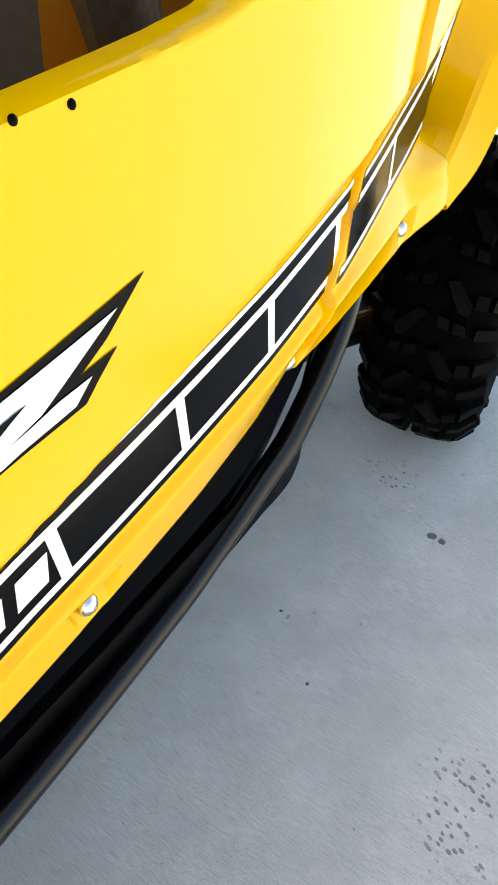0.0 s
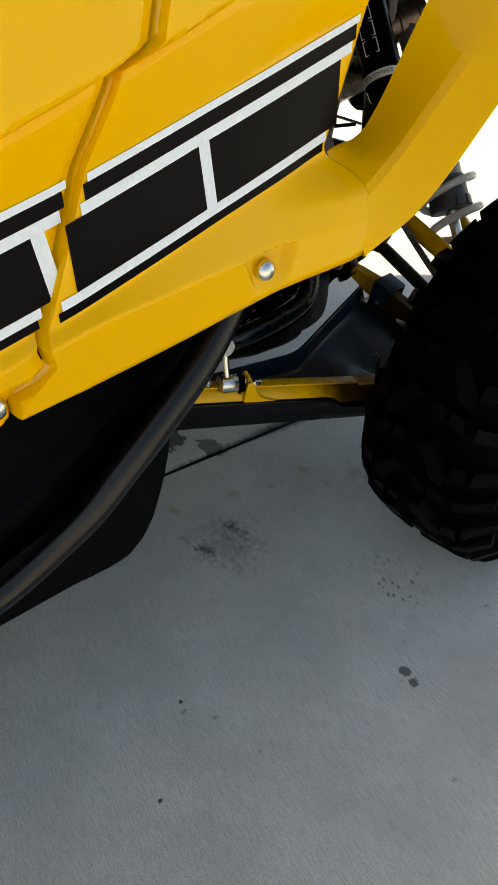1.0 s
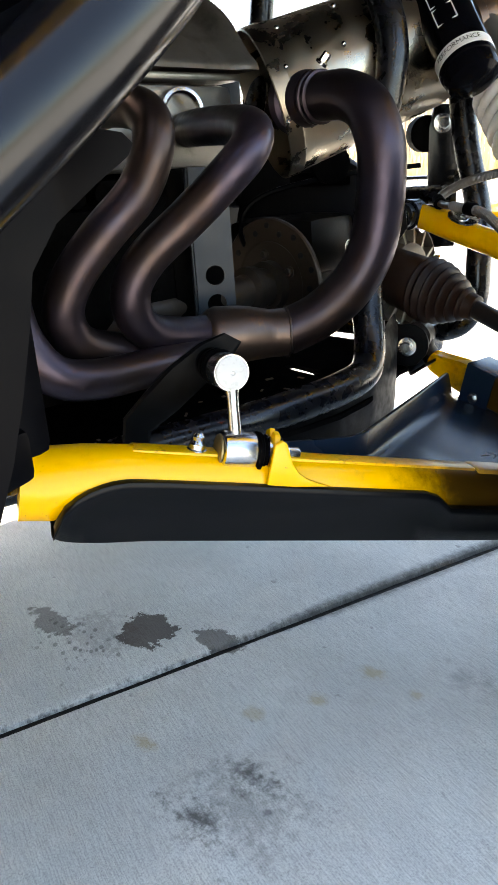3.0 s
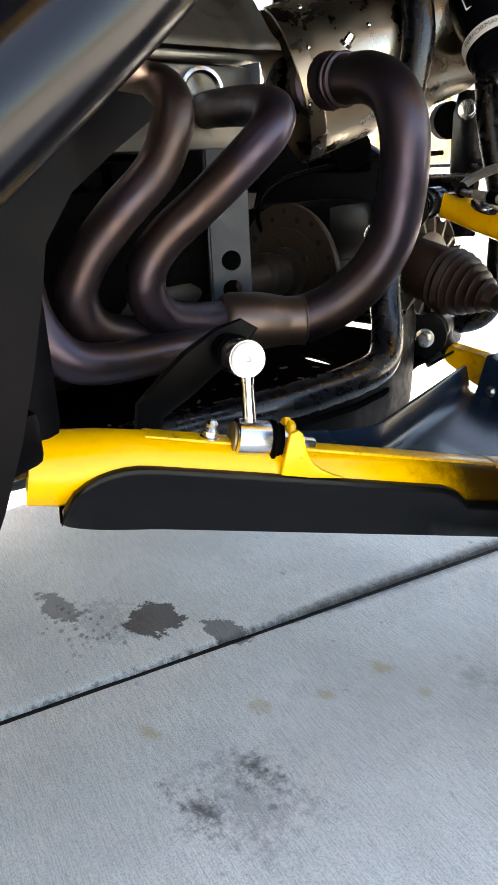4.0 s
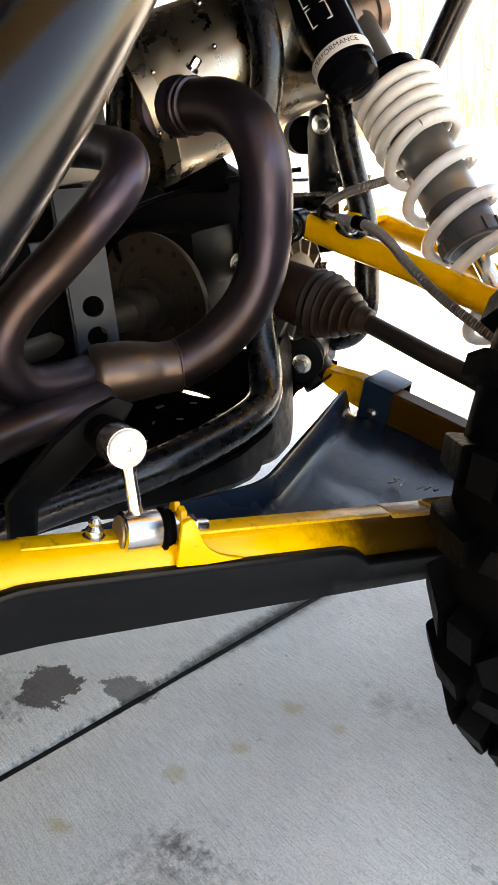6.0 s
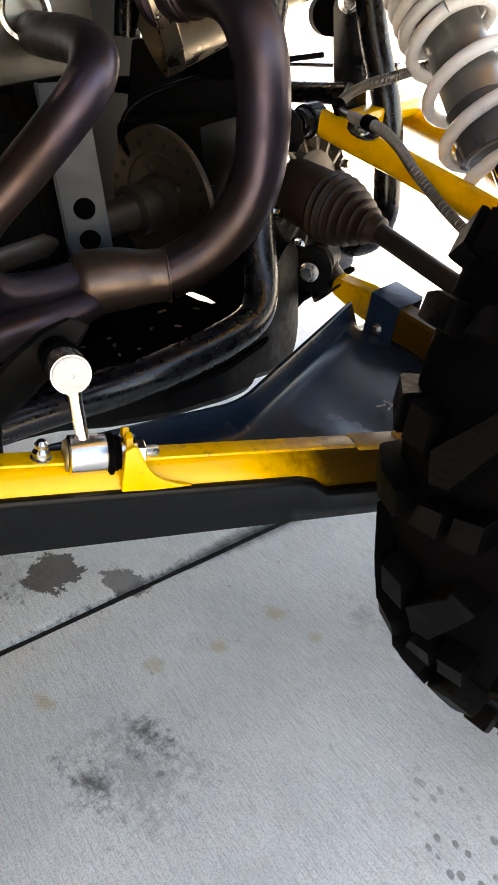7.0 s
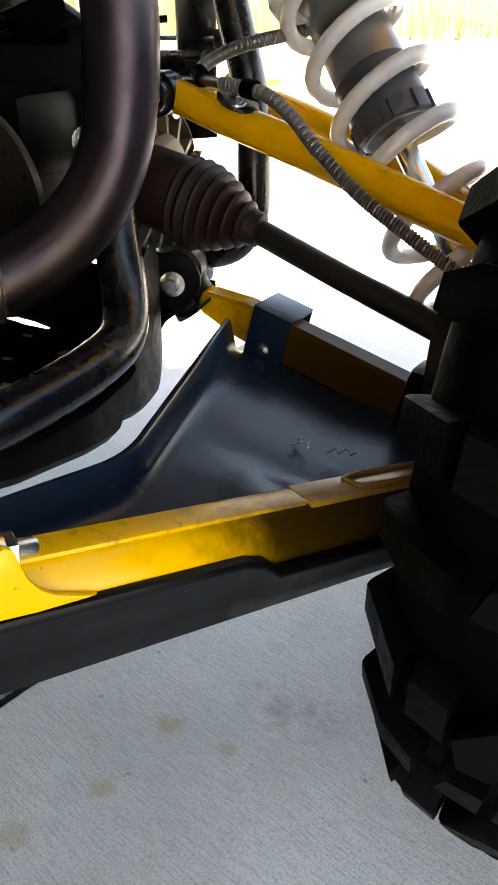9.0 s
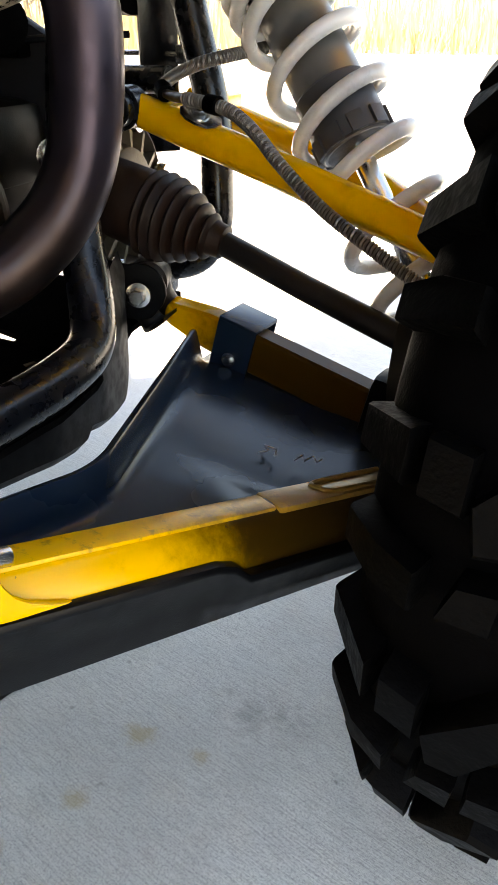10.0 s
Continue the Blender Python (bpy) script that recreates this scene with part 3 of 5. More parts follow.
# ---------- sill tube, inner panels, splash guard ----------
g = Geo().sweep(spline([(-0.34, -0.45, 0.388), (-0.232, 0.0, 0.391), (-0.168, 0.28, 0.397), (-0.122, 0.50, 0.408), (-0.107, 0.58, 0.418), (-0.092, 0.64, 0.437), (-0.075, 0.69, 0.467), (-0.056, 0.733, 0.503), (-0.045, 0.77, 0.538), (-0.037, 0.81, 0.571), (-0.031, 0.87, 0.617), (-0.034, 0.92, 0.659), (-0.042, 0.965, 0.702), (-0.055, 1.03, 0.79), (-0.07, 1.06, 0.90)], 8), 0.0178, 24)
sill = part("sill_tube", g, M["tube"], vehicle, "satin black steel side tube")

# black cover between the yellow skin and the tube
rows = []
for k in range(40):
    y = -0.42 + k * 0.0365
    f = flank(min(y, 1.0))
    tz = float(np.interp(y, [-0.42, 0.52, 0.63, 0.70, 0.74, 0.83, 0.9, 1.0], [0.392, 0.411, 0.420, 0.450, 0.485, 0.567, 0.62, 0.69]))
    zt = low_z(y) + 0.02
    zb = min(tz - 0.010, zt - 0.01)
    tx = float(np.interp(y, [-0.45, 0.0, 0.28, 0.52, 0.63, 0.74, 0.82, 0.89, 1.0], [-0.36, -0.25, -0.183, -0.125, -0.102, -0.072, -0.055, -0.046, -0.05])) - 0.010
    w0, h = f - 0.036, zt - zb
    rows.append([(w0, y, zt), (w0 - 0.018, y, zt - 0.15 * h), (w0 - 0.026, y, zt - 0.46 * h), (w0 - 0.012, y, zt - 0.52 * h), (min(w0 - 0.013, tx), y, zt - 0.60 * h), (min(w0 - 0.016, tx), y, zt - 0.85 * h), (min(w0 - 0.02, tx - 0.006), y, zb)])
part("side_cover", Geo().grid(rows), M["plastic"], vehicle, "black moulded side cover", angle=25)

# the splash guard below the tube
def mud(y):
    return -0.051 - 0.22 * max(0.0, 0.79 - y) - 0.05 * max(0.0, 0.72 - y)


outline = [(0.20, 0.353), (0.40, 0.366), (0.60, 0.388), (0.700, 0.400), (0.740, 0.400), (0.766, 0.402), (0.785, 0.414), (0.807, 0.434), (0.823, 0.463), (0.833, 0.485), (0.841, 0.508), (0.848, 0.532), (0.852, 0.549), (0.864, 0.564), (0.876, 0.576), (0.885, 0.584), (0.8865, 0.588), (0.884, 0.5915), (0.877, 0.5935), (0.860, 0.596), (0.845, 0.588), (0.80, 0.560), (0.74, 0.515), (0.63, 0.470), (0.20, 0.44)]
bm = bmesh.new()
face = bm.faces.new([bm.verts.new((0, y, z)) for y, z in outline])
bmesh.ops.triangulate(bm, faces=[face])
bmesh.ops.subdivide_edges(bm, edges=bm.edges[:], cuts=3, use_grid_fill=True)
for v in bm.verts:
    v.co.x = mud(v.co.y) + 0.8 * max(0.0, v.co.y - 0.864) - 0.006 * sstep(v.co.y, 0.74, 0.82)
ret = bmesh.ops.solidify(bm, geom=bm.faces[:], thickness=0.004)
bm.verts.index_update()
guard = Geo().add([v.co for v in bm.verts], [[v.index for v in f.verts] for f in bm.faces])
bm.free()
part("splash_guard", guard, M["plastic"], vehicle, "flat black plastic splash guard", angle=40)

# ---------- lower suspension arm ----------
A0, A1 = Vector((-0.318, 0.955, 0.379)), Vector((-0.085, 1.405, 0.260))
ax = (A1 - A0).normalized()
along = lambda s: A0 + (A1 - A0) * s
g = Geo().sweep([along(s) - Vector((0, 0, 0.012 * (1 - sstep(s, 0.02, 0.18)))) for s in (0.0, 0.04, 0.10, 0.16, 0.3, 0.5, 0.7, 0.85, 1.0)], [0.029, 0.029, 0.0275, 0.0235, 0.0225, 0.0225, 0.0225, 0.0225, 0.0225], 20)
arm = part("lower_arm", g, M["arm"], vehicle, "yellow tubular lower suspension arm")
side = Vector((0, 0, 1)).cross(ax).normalized()       # points inboard
upv = ax.cross(side).normalized()
if upv.z < 0:
    upv = -upv
# flat rib pressed along the top, and the slot near the hub
g = Geo()
for s0, s1, w in ((0.16, 0.76, 0.010), (0.76, 0.99, 0.0125)):
    g.box(basis(along((s0 + s1) / 2) + upv * 0.0195, upv, ax), (A1 - A0).length * (s1 - s0), w * 2, 0.0066, 0.0030)
part("arm_rib", g, M["arm_top"], arm)
g = Geo().sweep(spline([along(0.99) + upv * 0.0232 - side * 0.007, along(0.87) + upv * 0.0232 - side * 0.007, along(0.85) + upv * 0.0234, along(0.86) + upv * 0.0232 + side * 0.008, along(0.99) + upv * 0.0232 + side * 0.009], 5), 0.0022, 8)
part("weld_bead", g, M["arm_top"], arm)
# pivot sleeve at the inner end
piv = Vector((-0.335, 0.94, 0.375))
part("pivot_sleeve", Geo().lathe(piv - Vector((0, 0.035, 0)), piv + Vector((0, 1, 0)), [(0, 0.018), (0.002, 0.022), (0.06, 0.022), (0.062, 0.018)], 20), M["gloss"], arm)

# guard sheet: skirt in front of the arm
out = -side
rows = []
for k in range(40):
    s = 0.055 + 0.925 * (k / 39) ** 1.2
    p = along(s)
    d = math.sqrt(max(0.0, 1 - (1 - min(1.0, (s - 0.055) / 0.11)) ** 2))
    notch = 0.013 * sstep(s, 0.665, 0.70)
    zt = 0.004 - 0.040 * (1 - d) - notch
    zb = -0.055 + 0.009 * s + 0.006 * (1 - d)
    o = p + out * (0.0245 + 0.007 * (1 - sstep(s, 0.06, 0.22)))
    rows.append([o - out * 0.010 + upv * (zt - 0.001), o - out * 0.001 + upv * zt, o + out * 0.0025 + upv * (zt - 0.0012), o + out * 0.0035 + upv * (zt - 0.0035), o + out * 0.003 + upv * (zt - 0.0065), o + out * 0.0008 + upv * (zt - 0.0085),
                 o - out * 0.004 + upv * (zt * 0.4 + zb * 0.6), o - out * 0.010 + upv * (zb + 0.002), o - out * 0.014 + upv * zb, o - out * 0.05 + upv * (zb + 0.006)])
part("arm_guard_skirt", Geo().grid(rows), M["skirt"], arm, "black plastic guard strip below the arm", angle=45)

# guard sheet: plate between the arm's two legs, with an upturned inner lip
lip = [(-0.292, 1.10, 0.352), (-0.270, 1.20, 0.335), (-0.252, 1.286, 0.319), (-0.309, 1.543, 0.316)]
corner = Vector(lip[2])
bend = [corner.lerp(Vector(lip[1]), 0.30), corner.lerp(Vector(lip[3]), 0.10)]
edge_pts = [Vector(lip[0]).lerp(Vector(lip[1]), k / 8) for k in range(8)] + [Vector(lip[1]).lerp(bend[0], k / 5) for k in range(5)]
edge_pts += [bend[0] * (1 - t) ** 2 + corner * 2 * t * (1 - t) + bend[1] * t * t for t in [k / 10 for k in range(10)]]
edge_pts += [bend[1].lerp(Vector(lip[3]), k / 10) for k in range(11)]
rows = []
for q in edge_pts:
    outer = along(min(1.0, max(0.0, (q.y + 0.03 - A0.y) / (A1.y - A0.y))))
    o = Vector((outer.x, outer.y, outer.z - 0.015)) if q.y < 1.37 else Vector((-0.085, q.y, 0.243))
    inn = q + Vector((0.004, -0.002, -0.031))
    sag = sstep(q.y, 1.14, 1.36)
    mid = Vector((inn.x * 0.45 + o.x * 0.55, inn.y * 0.5 + o.y * 0.5, (inn.z + o.z) / 2 * (1 - sag) + min(0.262, o.z + 0.012) * sag))
    floor_way = (mid - inn).normalized()
    fillet = [q.lerp(inn, 0.72) * (1 - t) ** 2 + inn * 2 * t * (1 - t) + (inn + floor_way * 0.014) * t * t for t in (0.0, 0.2, 0.4, 0.6, 0.8, 1.0)]
    rows.append([q + Vector((-0.0055, 0, -0.006)), q + Vector((-0.0045, 0, -0.0008)), q + Vector((-0.0025, 0, 0.0004)), q + Vector((0.0006, 0, 0.0)), q + Vector((0.0018, 0, -0.0018))] + fillet + [inn.lerp(mid, 0.6), mid, mid.lerp(o, 0.5), o])
tail = rows[-1]
for k, dy in enumerate((0.012, 0.03, 0.075)):
    rows.append([Vector((p.x, p.y + dy, min(p.z, tail[9].z - 0.004) - 0.004 * k)) for p in tail])
part("arm_guard_plate", Geo().grid(rows), M["plate"], arm, "black sheet guard between the arm legs", angle=40)
for (x, y, z), pts in (((-0.195, 1.425, 0.2665), ((0, 0), (0.006, 0.008), (0.0, 0.014), (0.012, 0.012), (0.014, 0.002))), ((-0.165, 1.43, 0.264), ((0, 0), (0.004, 0.011), (0.008, 0.002), (0.012, 0.012), (0.018, 0.004), (0.02, 0.01)))):
    part("chalk_scribble", Geo().sweep([(x + a, y + b, z) for a, b in pts], 0.0009, 6), M["scribe"], arm, "pale chalk scribble")

# rear leg, with its joint, strap and bolt
R0, R1 = Vector((-0.350, 1.579, 0.319)), Vector((-0.10, 1.549, 0.253))
rx = (R1 - R0).normalized()
rm = basis((R0 + R1) / 2, Vector((0, 0, 1)) - rx * rx.z, rx)
L = (R1 - R0).length
g = Geo()
secs = [(0, 0.0115, 0.0120), (0.010, 0.0125, 0.0135), (0.013, 0.0120, 0.0140), (0.045, 0.0125, 0.0195), (0.10, 0.0125, 0.0215), (L, 0.0125, 0.0220)]
rows = []
for d, hy, hz in secs:
    c = R0 + rx * d
    yv, zv = rm.to_3x3() @ Vector((0, 1, 0)), rm.to_3x3() @ Vector((0, 0, 1))
    b = min(hy, hz) * 0.25
    rows.append([c + yv * p + zv * q for p, q in ((-hy, -hz + b), (-hy, hz - b), (-hy + b, hz), (hy - b, hz), (hy, hz - b), (hy, -hz + b), (hy - b, -hz), (-hy + b, -hz))])
part("lower_arm_rear_leg", Geo().grid(rows, True, True), M["shaded_grimy_leg"], arm, angle=40)
EYE = Vector((-0.372, 1.570, 0.352))
g = Geo().sweep(spline([R0 + rx * 0.006, R0 - rx * 0.006 + Vector((0, 0, 0.003)), R0.lerp(EYE, 0.6), EYE], 5), [0.0120] * 5 + [0.0125] * 5 + [0.0145] * 5 + [0.016], 18)
g.lathe(EYE - Vector((0.35, -1, 0.05)).normalized() * 0.017, EYE + Vector((0.35, -1, 0.05)) * 2, [(0, 0.017), (0.002, 0.0205), (0.032, 0.0205), (0.034, 0.017)], 28)
part("pivot_boss", g, M["eye"], arm, "rusty black pivot boss")
part("weld_bead", Geo().lathe(R0 - rx * 0.001, R1, [(-0.003, 0.011), (-0.001, 0.0138), (0.002, 0.0148), (0.005, 0.0138), (0.007, 0.011)], 24), M["shaded_grimy_leg"], arm, "ring of yellow weld bead")
sm = rm.copy()
sm.translation = R0 + rx * 0.080
g = Geo()
for dy, dz, sy, sz in ((0.007, 0.0240, 0.0450, 0.004), (-0.0142, -0.005, 0.0035, 0.056), (0.0280, -0.005, 0.0035, 0.056)):
    g.box(sm @ Matrix.Translation((0, dy, dz)), 0.042, sy, sz, 0.0012)
strap = part("guard_strap", g, M["plate"], arm, "black strap folded over the arm")
bolt("bolt", sm @ Vector((0.0, -0.0165, -0.014)), sm.to_3x3() @ Vector((0, -1, 0.1)), 0.005, 0.006, strap)
part("knuckle_clevis", Geo().box(basis((-0.108, 1.547, 0.262), (0.2, 0.1, 1), rx), 0.055, 0.048, 0.070, 0.010), M["under"], vehicle, "black clevis of the hub carrier")
bolt("pivot_bolt", (-0.368, 1.541, 0.344), (0.35, -1, 0.05), 0.0082, 0.014, vehicle, "zinc hex bolt with washer")

# ---------- stabiliser link ----------
BALL, EYE_LOW = Vector((-0.244, 1.110, 0.427)), Vector((-0.236, 1.103, 0.365))
g = Geo().lathe(BALL + Vector((-0.020, 0.009, -0.0024)), BALL + Vector((1, -0.45, 0.12)), [(0, 0.011), (0.002, 0.0145), (0.022, 0.0152), (0.026, 0.0145)], 28)
g.sweep([BALL + Vector((0, 0, -0.012)), BALL.lerp(EYE_LOW, 0.35), EYE_LOW + Vector((0, 0, 0.012))], [0.0062, 0.0048, 0.0052], 14)
g.lathe(EYE_LOW - ax * 0.014, EYE_LOW + ax, [(0, 0.013), (0.0015, 0.0155), (0.027, 0.0155), (0.0285, 0.0145)], 28)
link = part("stabiliser_link", g, M["zinc"], vehicle, "bright zinc stabiliser link with ball ends")
cap = Geo().lathe(BALL + Vector((0.0035, -0.0016, 0.0004)), BALL + Vector((1, -0.45, 0.12)), [(0, 0.0138), (0.002, 0.0135), (0.003, 0.0115), (0.0034, 0.002), (0.0024, 0.0012)], 28)
part("end_cap", cap, M["ballcap"], link, "white end cap with a centre dimple")
part("end_face", Geo().lathe(EYE_LOW - ax * 0.0145, EYE_LOW - ax, [(0, 0.0128), (0.0015, 0.0122), (0.0020, 0.008), (0.0016, 0.004)], 24), M["brass"], link)
g = Geo()
for d, r in ((0.0155, 0.0168), (0.0195, 0.0140)):
    g.lathe(EYE_LOW + ax * (d - 0.001), EYE_LOW + ax, [(0, r * 0.85), (0.0015, r), (0.004, r), (0.0055, r * 0.85)], 24)
part("bushing", g, M["rubber"], link, "black rubber bushings")
part("washer", Geo().lathe(EYE_LOW + ax * 0.0235, EYE_LOW + ax, [(0, 0.011), (0.0004, 0.0145), (0.003, 0.0145), (0.0034, 0.011)], 24), M["zinc"], link, "zinc washer")
g = Geo()
for k in range(3):
    c = BALL + Vector((-0.021 - 0.008 * k, 0.0095 + 0.003 * k, -0.002))
    g.lathe(c, c + Vector((-1, 0.45, -0.1)), [(0, 0.012), (0.002, 0.0158 - 0.001 * k), (0.006, 0.0158 - 0.001 * k), (0.008, 0.012)], 24)
part("bushing", g, M["rubber"], link, "black ribbed rubber boot")
bar0 = BALL + Vector((-0.046, 0.02, -0.004))
g = Geo()
rows = []
for dx, dy, dz, w, th in ((0.008, 0.020, 0.020, 0.009, 0.005), (0.0, 0.006, 0.010, 0.016, 0.007), (-0.012, -0.018, -0.008, 0.018, 0.008), (-0.030, -0.034, -0.030, 0.017, 0.008), (-0.052, -0.046, -0.052, 0.014, 0.007), (-0.062, -0.050, -0.105, 0.012, 0.006)):
    c = bar0 + Vector((dx, dy, dz))
    wide, face_n = Vector((0.30, 0.62, -0.45)).normalized(), Vector((0.80, -0.55, 0.2)).normalized()
    rows.append([c + wide * (w * a) + face_n * (th * b) for a, b in ((-1, -0.6), (-1, 0.6), (-0.8, 1), (0.8, 1), (1, 0.6), (1, -0.6), (0.8, -1), (-0.8, -1))])
g.grid(rows, True, True)
part("stabiliser_bar", g, M["under"], vehicle, "flat black forged end of the stabiliser bar")
# the tab on the arm that takes the link's lower stud, and its nut
tb = EYE_LOW + ax * 0.027
ear = [(-0.016, -0.027), (0.0165, -0.027), (0.0165, -0.012), (0.014, 0.008), (0.010, 0.0175), (0.003, 0.0195), (0.0, 0.013), (-0.004, 0.0195), (-0.012, 0.016), (-0.015, 0.004)]
g = Geo().slab([(a, -b) for a, b in reversed(ear)], basis(tb, ax, out), 0.005, 0.0012)
fin = [(-0.004, -0.021), (0.020, -0.0215), (0.052, -0.020), (0.040, -0.0175), (0.029, -0.014), (0.021, -0.009), (0.015, -0.002), (0.0105, 0.007), (0.007, 0.0145), (0.003, 0.0165), (-0.003, 0.013)]
g.slab(fin, basis(tb + out * 0.0170, out, ax), 0.0050, 0.0016)
part("link_tab", g, M["arm"], arm, "yellow welded tab")
bolt("stud_nut", tb + ax * 0.006, ax, 0.0095, 0.011, link)
part("stud", Geo().lathe(tb, tb + ax, [(0, 0.0055), (0.026, 0.0055), (0.0275, 0.0045)], 14), M["zinc"], link)
nip = along(0.262) + upv * 0.0205
g = Geo().lathe(nip, nip + upv, [(0, 0.009), (0.002, 0.009), (0.003, 0.0065), (0.007, 0.0066), (0.010, 0.0045), (0.013, 0.0052), (0.016, 0.003)], 12)
part("grease_nipple", g, M["zinc"], arm, "small zinc grease nipple")

# ---------- upper arm ----------
g = Geo().sweep([(-0.387, 1.586, 0.507), (-0.33, 1.578, 0.491), (-0.25, 1.564, 0.470), (-0.15, 1.546, 0.441), (-0.056, 1.528, 0.414)], [0.0145, 0.0155, 0.0155, 0.0155, 0.0150], 18)
uarm = part("upper_arm", g, M["leg"], vehicle, "yellow tubular upper suspension arm")
g = Geo().sweep([(-0.41, 1.752, 0.500), (-0.37, 1.744, 0.489), (-0.29, 1.723, 0.468), (-0.16, 1.64, 0.440), (-0.06, 1.545, 0.412)], 0.0150, 18)
g.box(basis((-0.355, 1.66, 0.502), (0.1, 0, 1), (0, 1, 0)), 0.15, 0.03, 0.02, 0.005)
part("upper_arm_rear_leg", g, M["leg"], uarm)
g = Geo().lathe((-0.390, 1.556, 0.507), (-0.390, 2.5, 0.507), [(0, 0.011), (0.002, 0.0155), (0.012, 0.0155), (0.013, 0.019), (0.034, 0.019), (0.035, 0.015)], 20)
part("pivot_sleeve", g, M["gloss"], uarm, "black rubber pivot bush")
bolt("pivot_bolt", (-0.392, 1.554, 0.507), (0.3, -1, 0), 0.009, 0.010, uarm)

# ---------- wheel ----------
WC = Vector((0.072, 1.490, 0.308))
SHRINK = Matrix.Diagonal((0.95, 0.935, 0.935, 1))
NARROW, LESS = 0.88, 0.008


def tyre_geo():
    half = [(-0.124, 0.160), (-0.138, 0.185), (-0.145, 0.220), (-0.145, 0.250), (-0.137, 0.276), (-0.122, 0.297), (-0.100, 0.311), (-0.06, 0.319), (0.0, 0.321)]
    prof = half + [(-d, r) for d, r in reversed(half[:-1])]
    prof = [(-0.105, 0.156 + LESS)] + prof + [(0.105, 0.156 + LESS)]
    prof = [(d * NARROW * (1.04 if d > 0 else 1.0), r - LESS) for d, r in prof]
    return Geo().lathe((0, 0, 0), (1, 0, 0), prof, 72, cap=False)


def lug_geo(pts, h, drop):
    """A tread block on the crown: its outline as (across, along) in metres, raised by h, sides sloping."""
    g = Geo()
    def at(a, s, r):
        t = s / 0.33
        return Vector((a * NARROW * (1.03 if a > 0 else 1.0), math.sin(t) * r, -math.cos(t) * r))
    def crown(a):
        return float(np.interp(abs(a), [0, 0.06, 0.100, 0.122, 0.137, 0.147], [0.321, 0.319, 0.311, 0.297, 0.276, 0.24])) - LESS
    n = len(pts)
    ca, cs = sum(p[0] for p in pts) / n, sum(p[1] for p in pts) / n
    low = [at(a, s, crown(a) - 0.006) for a, s in pts]
    tilt = lambda a: math.copysign(radians(float(np.interp(abs(a), [0.06, 0.10, 0.125, 0.14], [0, 12, 28, 40]))), a)
    mid = [at(ca + (a - ca) * 0.94 + h * 0.82 * math.sin(tilt(a)), cs + (s - cs) * 0.90, crown(a) + h * 0.82 * math.cos(tilt(a))) for a, s in pts]
    hi = [at(ca + (a - ca) * 0.88 + h * math.sin(tilt(a)), cs + (s - cs) * 0.80, crown(a) + h * math.cos(tilt(a))) for a, s in pts]
    g.add(low + mid + hi, [(i, (i + 1) % n, n + (i + 1) % n, n + i) for i in range(n)] + [(n + i, n + (i + 1) % n, 2 * n + (i + 1) % n, 2 * n + i) for i in range(n)] + [tuple(range(2 * n, 3 * n))])
    return g


def mirror(pts, ds):
    return [(-a, s + ds) for a, s in reversed(pts)]


PITCH = 2 * math.pi / 15
LUGS = []
shoulder = [(0.105, -0.021), (0.140, -0.024), (0.140, 0.008), (0.105, 0.013)]
shoulder_in = [(0.074, -0.016), (0.099, -0.020), (0.099, 0.014), (0.074, 0.018)]
shoulder2 = [(0.088, 0.048), (0.112, 0.042), (0.136, 0.040), (0.136, 0.066), (0.112, 0.070), (0.088, 0.074)]
centre = [(0.006, -0.030), (0.030, -0.038), (0.074, 0.010), (0.068, 0.036), (0.048, 0.032)]
middle = [(0.012, 0.036), (0.040, 0.041), (0.042, 0.067), (0.014, 0.064)]
middle_out = [(0.046, 0.042), (0.070, 0.046), (0.078, 0.070), (0.048, 0.068)]
for o in (shoulder, shoulder_in, shoulder2, centre, middle, middle_out):
    LUGS += [o, mirror(o, 0.066)]
tyre = part("tyre", tyre_geo(), M["rubber"], vehicle, "knobbly black off-road tyre with deep lugs")
WM = Matrix.Translation(WC) @ Matrix.Rotation(radians(-5), 4, "Z") @ Matrix.Rotation(radians(2.0), 4, "Y") @ SHRINK   # a little toe and camber
tyre.matrix_basis = WM
for o in LUGS:
    me = mesh_of("lug", *(lambda q: (q.v, q.f))(lug_geo(o, 0.021, 0)), True, 30)
    me.materials.append(M["lug"].m)
    for k in range(15):
        ob = part("lug", me, M["rubber"], tyre)
        ob.matrix_basis = Matrix.Rotation(k * PITCH, 4, "X")

g = Geo().lathe((-0.10, 0, 0), (1, 0, 0), [(0, 0.164), (0.006, 0.166), (0.02, 0.152), (0.10, 0.142), (0.195, 0.150), (0.208, 0.160), (0.21, 0.150), (0.195, 0.138), (0.10, 0.13), (0.02, 0.14)], 48, cap=False)
g.lathe((0.045, 0, 0), (1, 0, 0), [(0, 0.132), (0.004, 0.132), (0.012, 0.06), (0.03, 0.05), (0.03, 0.03)], 40)
rim = part("rim", g, M["darkcap"], vehicle, "black alloy rim with silver spokes and tan bead ring")
rim.matrix_basis = WM
g = Geo().lathe((0.108, 0, 0), (1, 0, 0), [(0, 0.140), (0.004, 0.138), (0.010, 0.144), (0.012, 0.162), (0.008, 0.174), (0, 0.174)], 60, cap=False)
part("bead_ring", g, M["bronze"], rim, "tan bead ring")
for k in range(14):
    t = k * math.pi / 7
    bolt("ring_bolt", (0.118, math.cos(t) * 0.156, math.sin(t) * 0.152), (1, 0, 0), 0.006, 0.006, rim)
spoke = Geo()
spoke.sweep([(0.084, 0.045, 0.006), (0.100, 0.09, 0.014), (0.106, 0.138, 0.022)], [0.008, 0.006, 0.007], 8)
